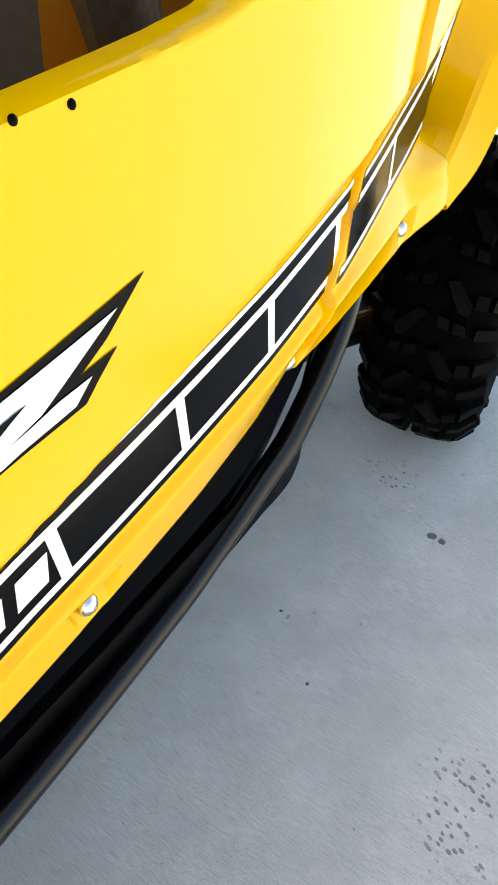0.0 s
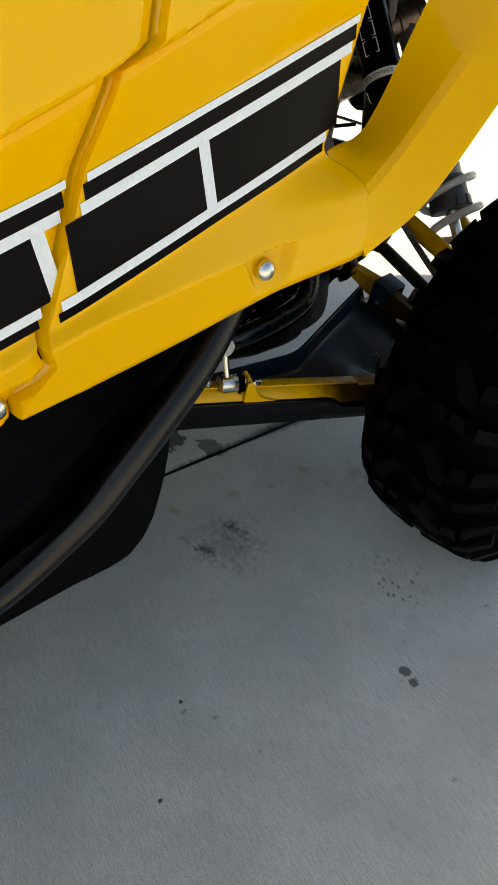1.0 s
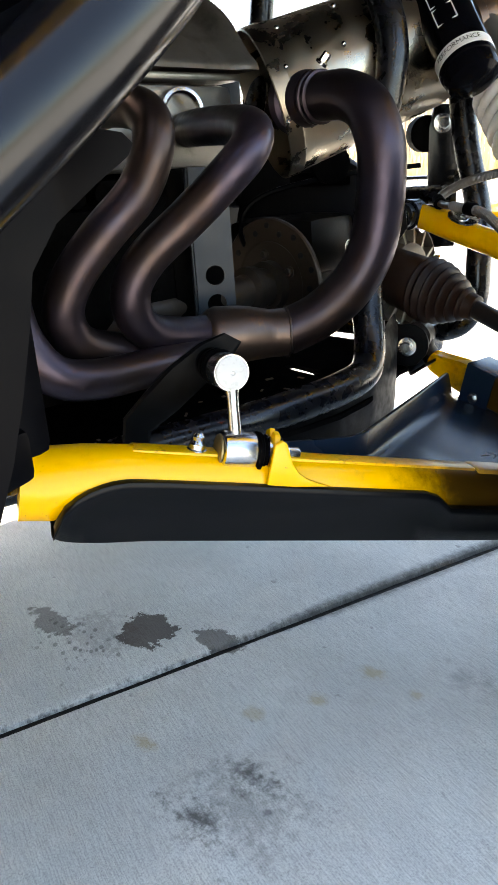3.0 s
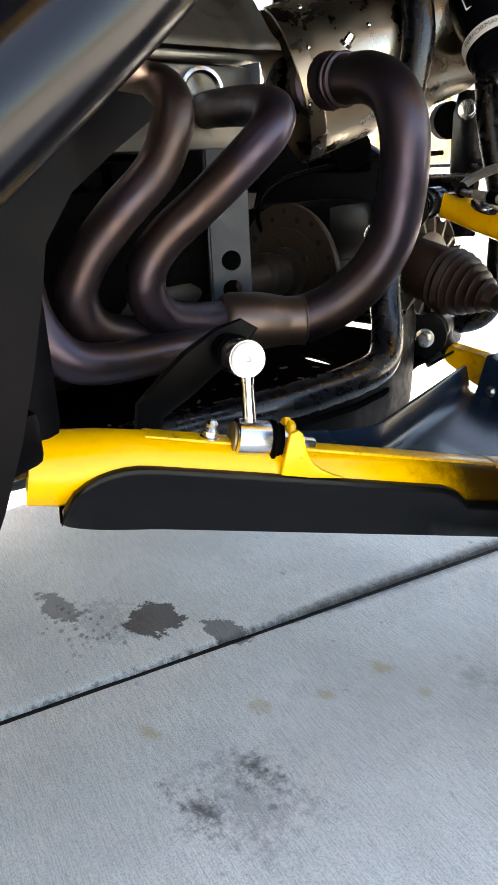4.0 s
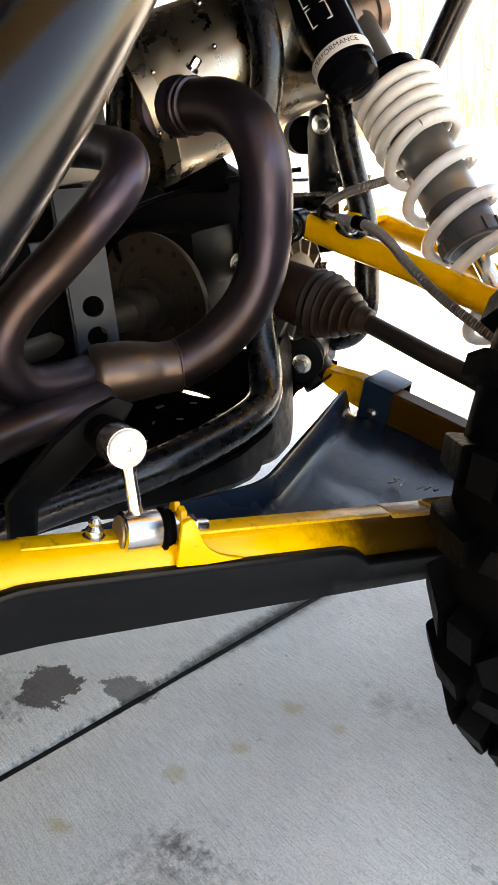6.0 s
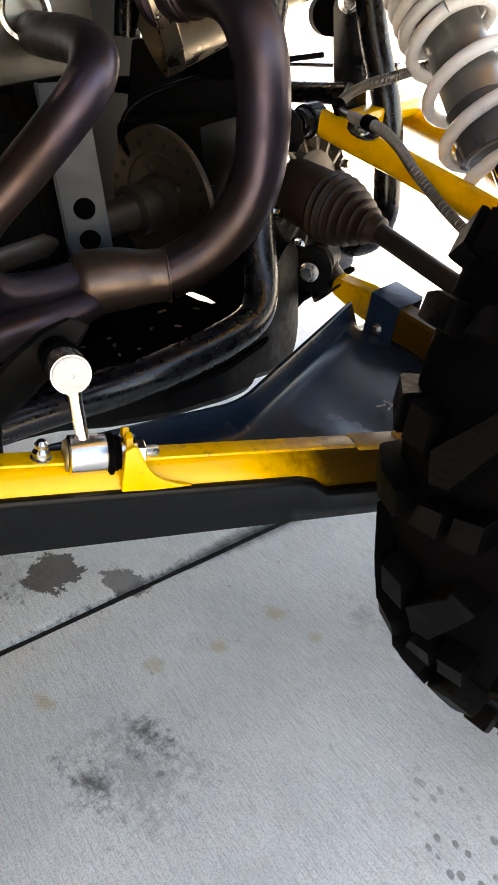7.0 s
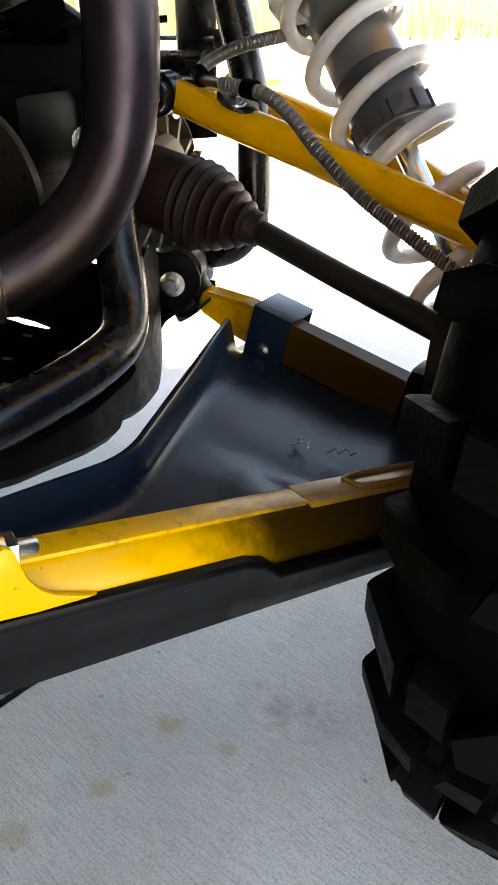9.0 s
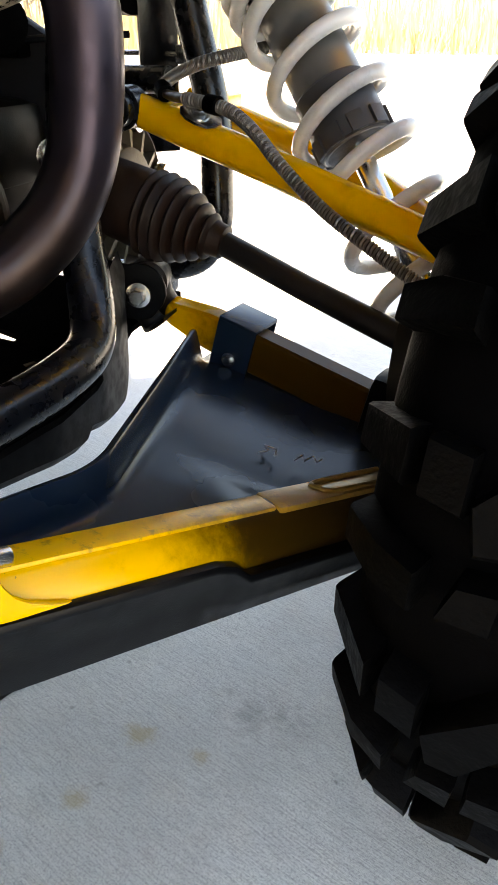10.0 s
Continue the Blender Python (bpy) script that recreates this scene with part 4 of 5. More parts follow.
spoke.sweep([(0.084, 0.045, -0.006), (0.100, 0.09, -0.014), (0.106, 0.138, -0.022)], [0.008, 0.006, 0.007], 8)
me = mesh_of("spoke", spoke.v, spoke.f)
me.materials.append(M["zinc"].m)
for k in range(7):
    part("spoke", me, M["zinc"], rim).matrix_basis = Matrix.Rotation(k * 2 * math.pi / 7, 4, "X")
# upright and hub behind the wheel
g = Geo().box(pose(-0.05, 1.505, 0.335), 0.05, 0.07, 0.20, 0.012)
g.lathe((-0.10, 1.50, 0.335), (1, 1.5, 0.335), [(0, 0.05), (0.06, 0.06), (0.12, 0.05)], 24)
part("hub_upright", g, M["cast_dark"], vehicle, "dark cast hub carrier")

# ---------- drive shaft and final drive ----------
B0, B1 = Vector((-0.396, 1.576, 0.423)), Vector((-0.300, 1.574, 0.397))
L = (B1 - B0).length
prof = [(-0.034, 0.030), (-0.030, 0.0365), (0.006, 0.0375), (0.020, 0.0380), (0.024, 0.0365)]
for k, r in enumerate((0.0415, 0.0425, 0.0415, 0.0385, 0.0340, 0.0285, 0.0225)):
    d = 0.026 + k * 0.0105
    prof += [(d, r - 0.0050), (d + 0.0022, r - 0.0012), (d + 0.0042, r), (d + 0.0062, r - 0.0010), (d + 0.0084, r - 0.0048)]
prof += [(L + 0.002, 0.0165), (L + 0.010, 0.0158), (L + 0.012, 0.0125)]
boot = part("shaft_boot", Geo().lathe(B0, B1, prof, 32), M["boot"], vehicle, "dusty ribbed rubber drive-shaft boot", angle=40)
g = Geo().sweep([B1, (-0.20, 1.552, 0.367), (-0.10, 1.525, 0.342), (-0.03, 1.505, 0.325)], 0.0118, 16)
part("drive_shaft", g, M["black_shaft"], vehicle, "dark steel drive shaft")
D0 = Vector((-0.428, 1.606, 0.424))
g = Geo().lathe(D0, D0 + Vector((1, 0, 0)), [(-0.05, 0.05), (-0.03, 0.066), (0.0, 0.074), (0.014, 0.074), (0.016, 0.070), (0.004, 0.066), (0.008, 0.048), (0.020, 0.044), (0.022, 0.040), (0.023, 0.02)], 48)
case = part("final_drive", g, M["case_dish"], vehicle, "ribbed cast final-drive housing")
for k in range(14):
    g = Geo()
    t = k * math.pi / 7
    n = Vector((0, math.cos(t), math.sin(t)))
    tn = Vector((0, -math.sin(t), math.cos(t)))
    a, b = D0 + n * 0.069 - Vector((0.004, 0, 0)), D0 + n * 0.040 - Vector((0.002, 0, 0))
    g.add([a + tn * 0.0035, a - tn * 0.0035, b - tn * 0.003, b + tn * 0.003, a + tn * 0.0022 + Vector((0.019, 0, 0)), a - tn * 0.0022 + Vector((0.019, 0, 0)), b - tn * 0.0020 + Vector((0.022, 0, 0)), b + tn * 0.0020 + Vector((0.022, 0, 0))],
          [(0, 1, 5, 4), (1, 2, 6, 5), (2, 3, 7, 6), (3, 0, 4, 7), (4, 5, 6, 7)])
    part("rib", g, M["case"], case)
for k in (0, 2, 5, 7, 9, 12):
    t = k * math.pi / 7 + 0.2
    bolt("case_bolt", D0 + Vector((0.014, math.cos(t) * 0.071, math.sin(t) * 0.071)), (1, 0, 0), 0.006, 0.010, case)
g = Geo().box(pose(-0.60, 1.60, 0.44), 0.16, 0.16, 0.13, 0.02)
g.box(pose(-0.55, 1.56, 0.47), 0.10, 0.10, 0.08, 0.02)
part("lower_crossmember", Geo().box(pose(-0.435, 1.632, 0.334), 0.105, 0.05, 0.042, 0.008), M["gloss"], vehicle, "gloss black lower crossmember")
part("gear_housing", g, M["cast_dark"], vehicle, "grimy cast gear housing with bay shade in its colour")

# ---------- brake disc on the propeller shaft ----------
DC = Vector((-0.545, 1.475, 0.423))
g = Geo().lathe(DC, DC - Vector((0, 1, 0)), [(-0.004, 0.03), (-0.004, 0.088), (-0.002, 0.090), (0.002, 0.090), (0.004, 0.088), (0.004, 0.060), (0.002, 0.058), (0.002, 0.03)], 48)
disc = part("brake_disc", g, M["disc"], vehicle, "dark drilled steel brake disc")
hole = Geo().lathe((0, 0, 0), (0, -1, 0), [(0, 0.0042), (0.0012, 0.0040), (0.0013, 0.0005)], 10)
me = mesh_of("drill_hole", hole.v, hole.f)
me.materials.append(M["seat"].m)
for k in range(20):
    t = k * math.pi / 10
    r = 0.080 if k % 2 else 0.072
    part("drill_hole", me, M["seat"], disc).matrix_basis = Matrix.Translation(DC + Vector((math.cos(t) * r, -0.0042, math.sin(t) * r)))
for k in range(5):
    t = k * 2 * math.pi / 5 + 0.5
    bolt("disc_bolt", DC + Vector((math.cos(t) * 0.042, -0.003, math.sin(t) * 0.042)), (0, -1, 0), 0.005, 0.006, disc, material="shaft")
g = Geo().lathe(DC, DC - Vector((0, 1, 0)), [(0, 0.034), (0.016, 0.034), (0.018, 0.026), (0.034, 0.026), (0.036, 0.031), (0.050, 0.031), (0.054, 0.022), (0.062, 0.020), (0.30, 0.020)], 24)
part("propeller_shaft", g, M["shaft"], vehicle, "propeller shaft with splined coupling")

# ---------- exhaust ----------
PR = 0.0265
upipe = spline([(-0.470, 1.462, 0.650), (-0.425, 1.452, 0.648), (-0.385, 1.444, 0.645), (-0.350, 1.436, 0.628), (-0.332, 1.432, 0.594), (-0.330, 1.432, 0.556), (-0.334, 1.431, 0.517), (-0.340, 1.424, 0.480), (-0.352, 1.405, 0.445), (-0.374, 1.374, 0.415), (-0.398, 1.338, 0.398)], 7)
pipe = part("exhaust_pipe", Geo().sweep(upipe, PR, 24), M["exhaust"], vehicle, "brown heat-tinted exhaust down pipe")
g = Geo().lathe((-0.440, 1.454, 0.6485), (-0.38, 1.444, 0.645), [(0, 0.0275), (0.001, 0.0295), (0.004, 0.0295), (0.005, 0.0275), (0.009, 0.0275), (0.010, 0.0295), (0.013, 0.0295), (0.014, 0.027)], 28)
g.lathe((-0.476, 1.46, 0.6495), (-0.40, 1.446, 0.6465), [(0, 0.040), (0.008, 0.038), (0.012, 0.033), (0.03, 0.031), (0.034, 0.029)], 28)
part("pipe_clamp", g, M["exhaust"], pipe, "band clamp at the muffler inlet")
bolt("clamp_bolt", (-0.428, 1.452, 0.682), (0.6, 0.2, 0.7), 0.005, 0.014, pipe)
c0, c1 = Vector((-0.396, 1.340, 0.399)), Vector((-0.452, 1.262, 0.402))
# collector where the primaries merge
g = Geo().sweep(spline([c0, c0.lerp(c1, 0.25), c0.lerp(c1, 0.55) + Vector((0, 0, 0.001)), c0.lerp(c1, 0.85), c1], 6), [PR + 0.0006] * 6 + [PR + 0.0015 + 0.0007 * k for k in range(6)] + [0.0320 + 0.0003 * k for k in range(6)] + [0.0335 - 0.0012 * k for k in range(6)] + [0.0255], 28)
part("collector", g, M["collar"], pipe, "welded collector with rust bloom")
for at, r in ((0.0, PR), (0.93, 0.0285)):
    c = c0.lerp(c1, at)
    seam = [c + basis((0, 0, 0), c1 - c0).to_3x3() @ Vector((math.cos(t) * (r + 0.0010), math.sin(t) * (r + 0.0010), 0.0003 * math.sin(23 * t))) for t in [k * math.pi / 40 for k in range(81)]]
    part("weld_seam", Geo().sweep(seam, 0.0013, 6), M["collar"], pipe, "lumpy weld seam")
g = Geo().box(basis((-0.437, 1.270, 0.388), (0.8, -0.6, 0.15), (0.55, 0.75, 0)), 0.055, 0.028, 0.012, 0.004)
part("collector_brace", g, M["exhaust"], pipe)
PRIM = {
    "a": [(-0.525, 1.325, 0.622), (-0.47, 1.302, 0.621), (-0.405, 1.284, 0.618), (-0.355, 1.262, 0.610), (-0.340, 1.240, 0.592), (-0.352, 1.218, 0.568), (-0.378, 1.190, 0.535), (-0.398, 1.158, 0.505), (-0.408, 1.142, 0.478), (-0.414, 1.146, 0.450), (-0.424, 1.172, 0.428), (-0.436, 1.220, 0.415), (-0.446, 1.268, 0.408)],
    "b": [(-0.50, 1.19, 0.640), (-0.455, 1.182, 0.640), (-0.405, 1.176, 0.630), (-0.385, 1.168, 0.605), (-0.388, 1.148, 0.565), (-0.400, 1.112, 0.530), (-0.415, 1.085, 0.495), (-0.425, 1.076, 0.462), (-0.430, 1.092, 0.432), (-0.436, 1.135, 0.415), (-0.444, 1.20, 0.400), (-0.450, 1.265, 0.393)],
    "c": [(-0.50, 1.05, 0.56), (-0.44, 1.03, 0.50), (-0.415, 1.025, 0.452), (-0.405, 1.046, 0.416), (-0.404, 1.09, 0.402), (-0.408, 1.16, 0.398), (-0.422, 1.23, 0.390), (-0.44, 1.285, 0.388)],
}
for pts in PRIM.values():
    part("primary_pipe", Geo().sweep(spline(pts, 8), 0.0192, 24), M["exhaust"], pipe)
for k, (x, y, z) in enumerate(((-0.515, 1.312, 0.640),)):
    part("port_ring", Geo().lathe((x, y, z), (x + 1, y - 0.35, z), [(0, 0.0195), (0, 0.0225), (0.003, 0.0255), (0.008, 0.0248), (0.009, 0.021), (0.006, 0.0185), (0, 0.018)], 28, cap=False), M["zinc"], pipe, "bright exhaust port ring")

# ---------- muffler ----------
MA, MB = Vector((-0.541, 1.469, 0.648)), Vector((-0.427, 1.642, 0.710))
ML = (MB - MA).length
g = Geo().lathe(MA, MB, [(0.05, 0.0875), (0.0, 0.0895), (0.001, 0.0915), (0.020, 0.0915), (0.022, 0.0900), (ML * 0.5, 0.0855), (ML + 0.01, 0.078), (ML + 0.03, 0.072), (ML + 0.04, 0.058), (ML + 0.044, 0.04)], 56, cap=False)
muffler = part("muffler", g, M["muffler"], vehicle, "stained stainless steel muffler")
md = (MB - MA).normalized()
mp = MB + md * 0.044
# black fill for the open end; the shade of the recess is its colour
g = Geo().lathe(MA + md * 0.046, MB, [(0.0, 0.03), (0.0, 0.065), (0.004, 0.080), (0.05, 0.080)], 40)
part("inner_can", g, M["plastic"], muffler, "black can inside the open shield, standing for its shade")
g = Geo().lathe(mp - md * 0.02, mp + md, [(0, 0.030), (0.05, 0.030), (0.052, 0.034), (0.062, 0.034), (0.064, 0.031), (0.085, 0.031), (0.087, 0.035), (0.1, 0.035), (0.1, 0.028), (0.05, 0.026)], 28)
part("tail_pipe", g, M["collar"], muffler, "banded steel tail pipe")
mo = Vector((md.y, -md.x, 0)).normalized()
for d in (0.012, 0.085):
    for t in (-0.3, 0.35, 1.0):
        n = mo * math.cos(t) + Vector((0, 0, 1)) * math.sin(t)
        bolt("shield_bolt", MA + md * d + n * 0.0905, n, 0.0035, 0.004, muffler, dome=True)
g = Geo().slab([(-0.020, -0.16), (0.020, -0.16), (0.022, -0.05), (0.024, 0.0), (0.016, 0.028), (-0.012, 0.030), (-0.020, 0.0)], basis((-0.422, 1.70, 0.612), (0.75, -0.66, 0), (0.66, 0.75, 0)), 0.006, 0.0015)
hang = part("muffler_bracket", g, M["tube"], vehicle, "black muffler hanger plate")
bolt("bracket_bolt", (-0.417, 1.692, 0.617), (0.75, -0.66, 0), 0.0085, 0.012, hang)
g = Geo().lathe((-0.455, 1.70, 0.605), (-0.40, 1.66, 0.605), [(0, 0.02), (0.003, 0.024), (0.022, 0.024), (0.025, 0.018)], 20)
part("rubber_mount", g, M["rubber"], hang)
g = Geo().lathe((-0.52, 1.57, 0.575), (-0.45, 1.52, 0.575), [(0, 0.02), (0.003, 0.026), (0.022, 0.026), (0.025, 0.018)], 20)
g.box(pose(-0.56, 1.62, 0.555), 0.10, 0.06, 0.02, 0.004)
part("rubber_mount", g, M["rubber"], vehicle, "black rubber muffler mount")

# ---------- engine ----------
g = Geo().box(pose(-0.66, 1.16, 0.46), 0.26, 0.42, 0.24, 0.03)
# box added as a dark backing for the bracket's holes
g.box(pose(-0.575, 1.332, 0.49), 0.10, 0.085, 0.20, 0.015)
g.box(pose(-0.60, 1.12, 0.50), 0.20, 0.30, 0.10, 0.02)
for k in range(6):
    g.lathe((-0.56, 1.02 + 0.035 * k, 0.56), (1, 1.02 + 0.035 * k, 0.56), [(0, 0.012), (0.05, 0.012), (0.052, 0.008)], 12)
g.lathe((-0.54, 1.14, 0.47), (0.5, 1.14, 0.47), [(0, 0.055), (0.04, 0.055), (0.05, 0.045), (0.055, 0.02)], 32)
engine = part("engine_block", g, M["bay_grime"], vehicle, "grimy cast engine block with bay shade in its colour")
g = Geo().box(pose(-0.62, 1.22, 0.625, 0, 0, 0), 0.20, 0.36, 0.09, 0.012)
g.box(pose(-0.615, 1.22, 0.676), 0.215, 0.365, 0.008, 0.003)
part("cylinder_head", g, M["cast"], engine, "cast aluminium cylinder head")
rows = []
for k in range(49):
    y = 1.03 + 0.375 * k / 48
    w = 0.5 + 0.5 * math.cos(k * math.pi / 8)
    swell = sstep(y, 1.375, 1.385) * 0.010
    rows.append(spline([(-0.71, y, 0.68), (-0.70, y, 0.725 + swell), (-0.66, y, 0.752 + 0.010 * w + swell), (-0.59, y, 0.752 + 0.016 * w + swell), (-0.54 + swell * 0.7, y, 0.730 + 0.008 * w + swell), (-0.508 + swell, y, 0.704), (-0.494 + swell, y, 0.690), (-0.490 + swell, y, 0.681)], 4))
g = Geo().grid(rows, False, False)
g.add(rows[-1], [tuple(range(len(rows[-1])))])
part("valve_cover", g, M["cast"], engine, "cast aluminium valve cover", angle=50)
# boxes added as dark backing, to keep far-side sky out of the engine bay
g = Geo().box(pose(-0.90, 1.20, 0.72), 0.24, 0.60, 0.55, 0.03)
g.box(pose(-0.92, 1.60, 0.56), 0.20, 0.24, 0.44, 0.03)
part("air_box", g, M["plastic"], vehicle, "black backing box added behind the engine to block light")
# drilled bracket
bx = basis((-0.482, 1.315, 0.49), (0.82, -0.57, 0), (0.57, 0.82, 0))
holes = [[(0.0115 * math.cos(-t * math.pi / 10), c + 0.0115 * math.sin(-t * math.pi / 10)) for t in range(20)] for c in (-0.061, -0.028, 0.055)]
bracket = part("drilled_bracket", pierced([(-0.022, -0.10), (0.022, -0.10), (0.022, 0.090), (-0.022, 0.092)], holes, bx @ Matrix.Translation((0, 0, -0.002)), 0.004), M["bracket"], vehicle, "blue-black bracket drilled with round holes", angle=25)
part("bracket_fold", Geo().box(bx @ Matrix.Translation((-0.0235, -0.004, -0.012)), 0.003, 0.19, 0.02, 0.001), M["bracket"], bracket)
part("bracket_arm", Geo().box(bx @ Matrix.Translation((-0.085, 0.026, -0.010)), 0.12, 0.034, 0.006, 0.001), M["bracket"], bracket)
# dark box and plate behind the disc
g = Geo().slab([(-0.13, -0.10), (0.10, -0.10), (0.10, 0.035), (0.05, 0.065), (-0.10, 0.065), (-0.13, -0.03)], basis((-0.59, 1.615, 0.528), (0.15, -1, 0), (1, 0.15, 0)), 0.02, 0.006)
part("rear_cover", g, M["cover"], vehicle, "black plastic rear cover")
g = Geo().sweep(spline([(-0.62, 1.56, 0.44), (-0.60, 1.50, 0.45), (-0.585, 1.46, 0.50), (-0.56, 1.48, 0.54), (-0.50, 1.58, 0.56), (-0.43, 1.66, 0.565)], 6), 0.0035, 8)
part("brake_line", g, M["plastic"], vehicle, "thin black brake line")

# ---------- frame ----------
def tube(name, pts, r, mat="gloss", label="", n=8):
    return part(name, Geo().sweep(spline(pts, n), r, 18), M[mat], vehicle, label)


tube("lower_frame_rail", [(-0.52, 0.80, 0.30), (-0.455, 1.02, 0.308), (-0.405, 1.146, 0.319), (-0.36, 1.215, 0.330), (-0.335, 1.275, 0.337), (-0.325, 1.35, 0.342), (-0.330, 1.40, 0.350), (-0.345, 1.428, 0.380), (-0.362, 1.445, 0.43), (-0.385, 1.48, 0.50), (-0.39, 1.51, 0.60), (-0.385, 1.53, 0.70), (-0.42, 1.53, 0.80), (-0.47, 1.50, 0.95)], 0.0185, label="gloss black tubular frame rail")
tube("rear_frame_loop", [(-0.60, 1.66, 0.335), (-0.44, 1.655, 0.338), (-0.365, 1.652, 0.350), (-0.338, 1.654, 0.385), (-0.337, 1.66, 0.43), (-0.345, 1.67, 0.50), (-0.372, 1.675, 0.60), (-0.385, 1.68, 0.70), (-0.40, 1.69, 0.85)], 0.0170, label="gloss black rear frame loop")
tube("frame_cross_tube", [(-0.80, 1.64, 0.527), (-0.46, 1.634, 0.527), (-0.372, 1.632, 0.527)], 0.0125, "gloss", "polished black cross tube", 3)
tube("frame_upright", [(-0.62, 1.52, 0.60), (-0.61, 1.54, 0.72), (-0.60, 1.57, 0.95)], 0.016, "gloss", "black frame upright")
tube("frame_upright", [(-0.53, 1.58, 0.62), (-0.50, 1.60, 0.75), (-0.45, 1.63, 0.95)], 0.016, "gloss", "black frame upright")
tube("cage_brace", [(-0.398, 1.945, 0.640), (-0.356, 1.956, 0.726), (-0.310, 1.964, 0.815), (-0.225, 1.978, 0.985)], 0.0185, "tube", "black cage brace", 3)
edge_line = [(-0.52, 0.30), (-0.50, 0.85), (-0.455, 1.02), (-0.405, 1.146), (-0.36, 1.215), (-0.337, 1.275), (-0.328, 1.35), (-0.335, 1.41), (-0.355, 1.47), (-0.378, 1.54), (-0.385, 1.66)]
slot = [(-0.463, 1.463), (-0.490, 1.464), (-0.524, 1.471), (-0.533, 1.480), (-0.524, 1.489), (-0.498, 1.486), (-0.470, 1.478), (-0.460, 1.470)]
skid_outline = [(-1.12, 0.30)] + edge_line + [(-0.95, 1.66)]
g = pierced(skid_outline, [slot], pose(0, 0, 0.304), 0.006)
part("skid_plate", g, M["bay_grime"], vehicle, "greasy black skid plate with a slot", smooth=False)
for x, y, r in ((-0.43, 1.40, 0.014), (-0.47, 1.33, 0.018), (-0.52, 1.18, 0.016)):
    part("drain_plug", Geo().lathe((x, y, 0.309), (x, y, 1), [(0, r), (0.0012, r), (0.002, r * 0.9), (0.0012, r * 0.5)], 20), M["bay_grime"], vehicle, "black drain plug")
part("washer_plate", Geo().lathe((-0.415, 1.262, 0.309), (-0.415, 1.262, 1), [(0, 0.022), (0.002, 0.021), (0.003, 0.012), (0.0032, 0.004)], 24), M["cast"], vehicle, "dull grey round cover on the pan")
rng = random.Random(11)
for k in range(26):   # bits of dry litter on the pan
    x, y = rng.uniform(-0.50, -0.38), rng.uniform(1.12, 1.44)
    a, l = rng.uniform(0, 6.28), rng.uniform(0.004, 0.011)
    part("litter_flake", Geo().box(pose(x, y, 0.3112, rng.uniform(-8, 8), rng.uniform(-8, 8), math.degrees(a)), l, l * rng.uniform(0.25, 0.6), 0.0010, 0), M["flake"], vehicle, smooth=False)
# the side wall of the pan that hangs below the rail
rows = []
for k in range(61):
    y = 0.96 + 0.565 * k / 60
    x = float(np.interp(y, [0.96, 1.02, 1.146, 1.215, 1.275, 1.35, 1.43, 1.489, 1.525], [-0.47, -0.455, -0.405, -0.362, -0.341, -0.336, -0.345, -0.362, -0.376]))
    zt = float(np.interp(y, [0.96, 1.02, 1.146, 1.275, 1.35, 1.43, 1.49, 1.525], [0.305, 0.306, 0.316, 0.334, 0.340, 0.362, 0.385, 0.39]))
    zb = float(np.interp(y, [0.96, 1.175, 1.32, 1.392, 1.40, 1.46, 1.49, 1.505, 1.518, 1.525], [0.286, 0.292, 0.266, 0.252, 0.262, 0.246, 0.244, 0.252, 0.275, 0.33]))
    rows.append([(x - 0.002, y, zt), (x + 0.004, y, zt - 0.3 * (zt - zb)), (x + 0.003, y, zb + 0.012), (x - 0.006, y, zb + 0.002), (x - 0.03, y, zb)])
part("pan_wall", Geo().grid(rows), M["under"], vehicle, "black pan wall under the frame rail")
lug_face = Vector((0.35, -1, 0.05)).normalized()
ear_plate = [(-0.055, -0.012), (-0.030, -0.026), (0.0, -0.030), (0.012, -0.027)] + [(0.027 * math.cos(t), 0.027 * math.sin(t)) for t in [radians(a) for a in range(-50, 111, 20)]] + [(-0.030, 0.030), (-0.055, 0.028)]
part("pivot_bracket", Geo().slab(ear_plate, basis((-0.373, 1.552, 0.345), lug_face, (1, 0.35, 0)), 0.005, 0.0015), M["under"], vehicle, "black rounded pivot bracket")
hook = [(x - 0.014, 1.556 + 0.006 * math.sin(k), z) for k, (x, z) in enumerate(((-0.375, 0.330), (-0.368, 0.322), (-0.360, 0.312), (-0.352, 0.306), (-0.340, 0.312), (-0.326, 0.322)))]
part("bracket_flange", Geo().grid([[Vector(p) + Vector((0, -0.012, -0.002)), Vector(p), Vector(p) + Vector((0, 0.03, 0.002)), Vector(p) + Vector((0, 0.03, 0.006)), Vector(p) + Vector((0, -0.012, 0.003))] for p in spline(hook, 5)], True, True), M["greasy"], vehicle, "black curved bracket flange", angle=50)
g = Geo().slab([(-0.03, -0.022), (0.018, -0.024), (0.027, -0.012), (0.024, 0.010), (0.010, 0.026), (-0.03, 0.028)], basis((-0.398, 1.535, 0.505), (0.5, -0.85, 0), (0.85, 0.5, 0)), 0.006, 0.0015)
part("pivot_bracket", g, M["plastic"], vehicle, "black pivot bracket")
bolt("frame_bolt", (-0.42, 1.50, 0.475), (0.7, -0.7, 0), 0.009, 0.012, vehicle, "zinc frame bolt")
bolt("frame_bolt", (-0.405, 1.215, 0.305), (0.3, -0.3, 1), 0.006, 0.012, vehicle, "zinc frame bolt")

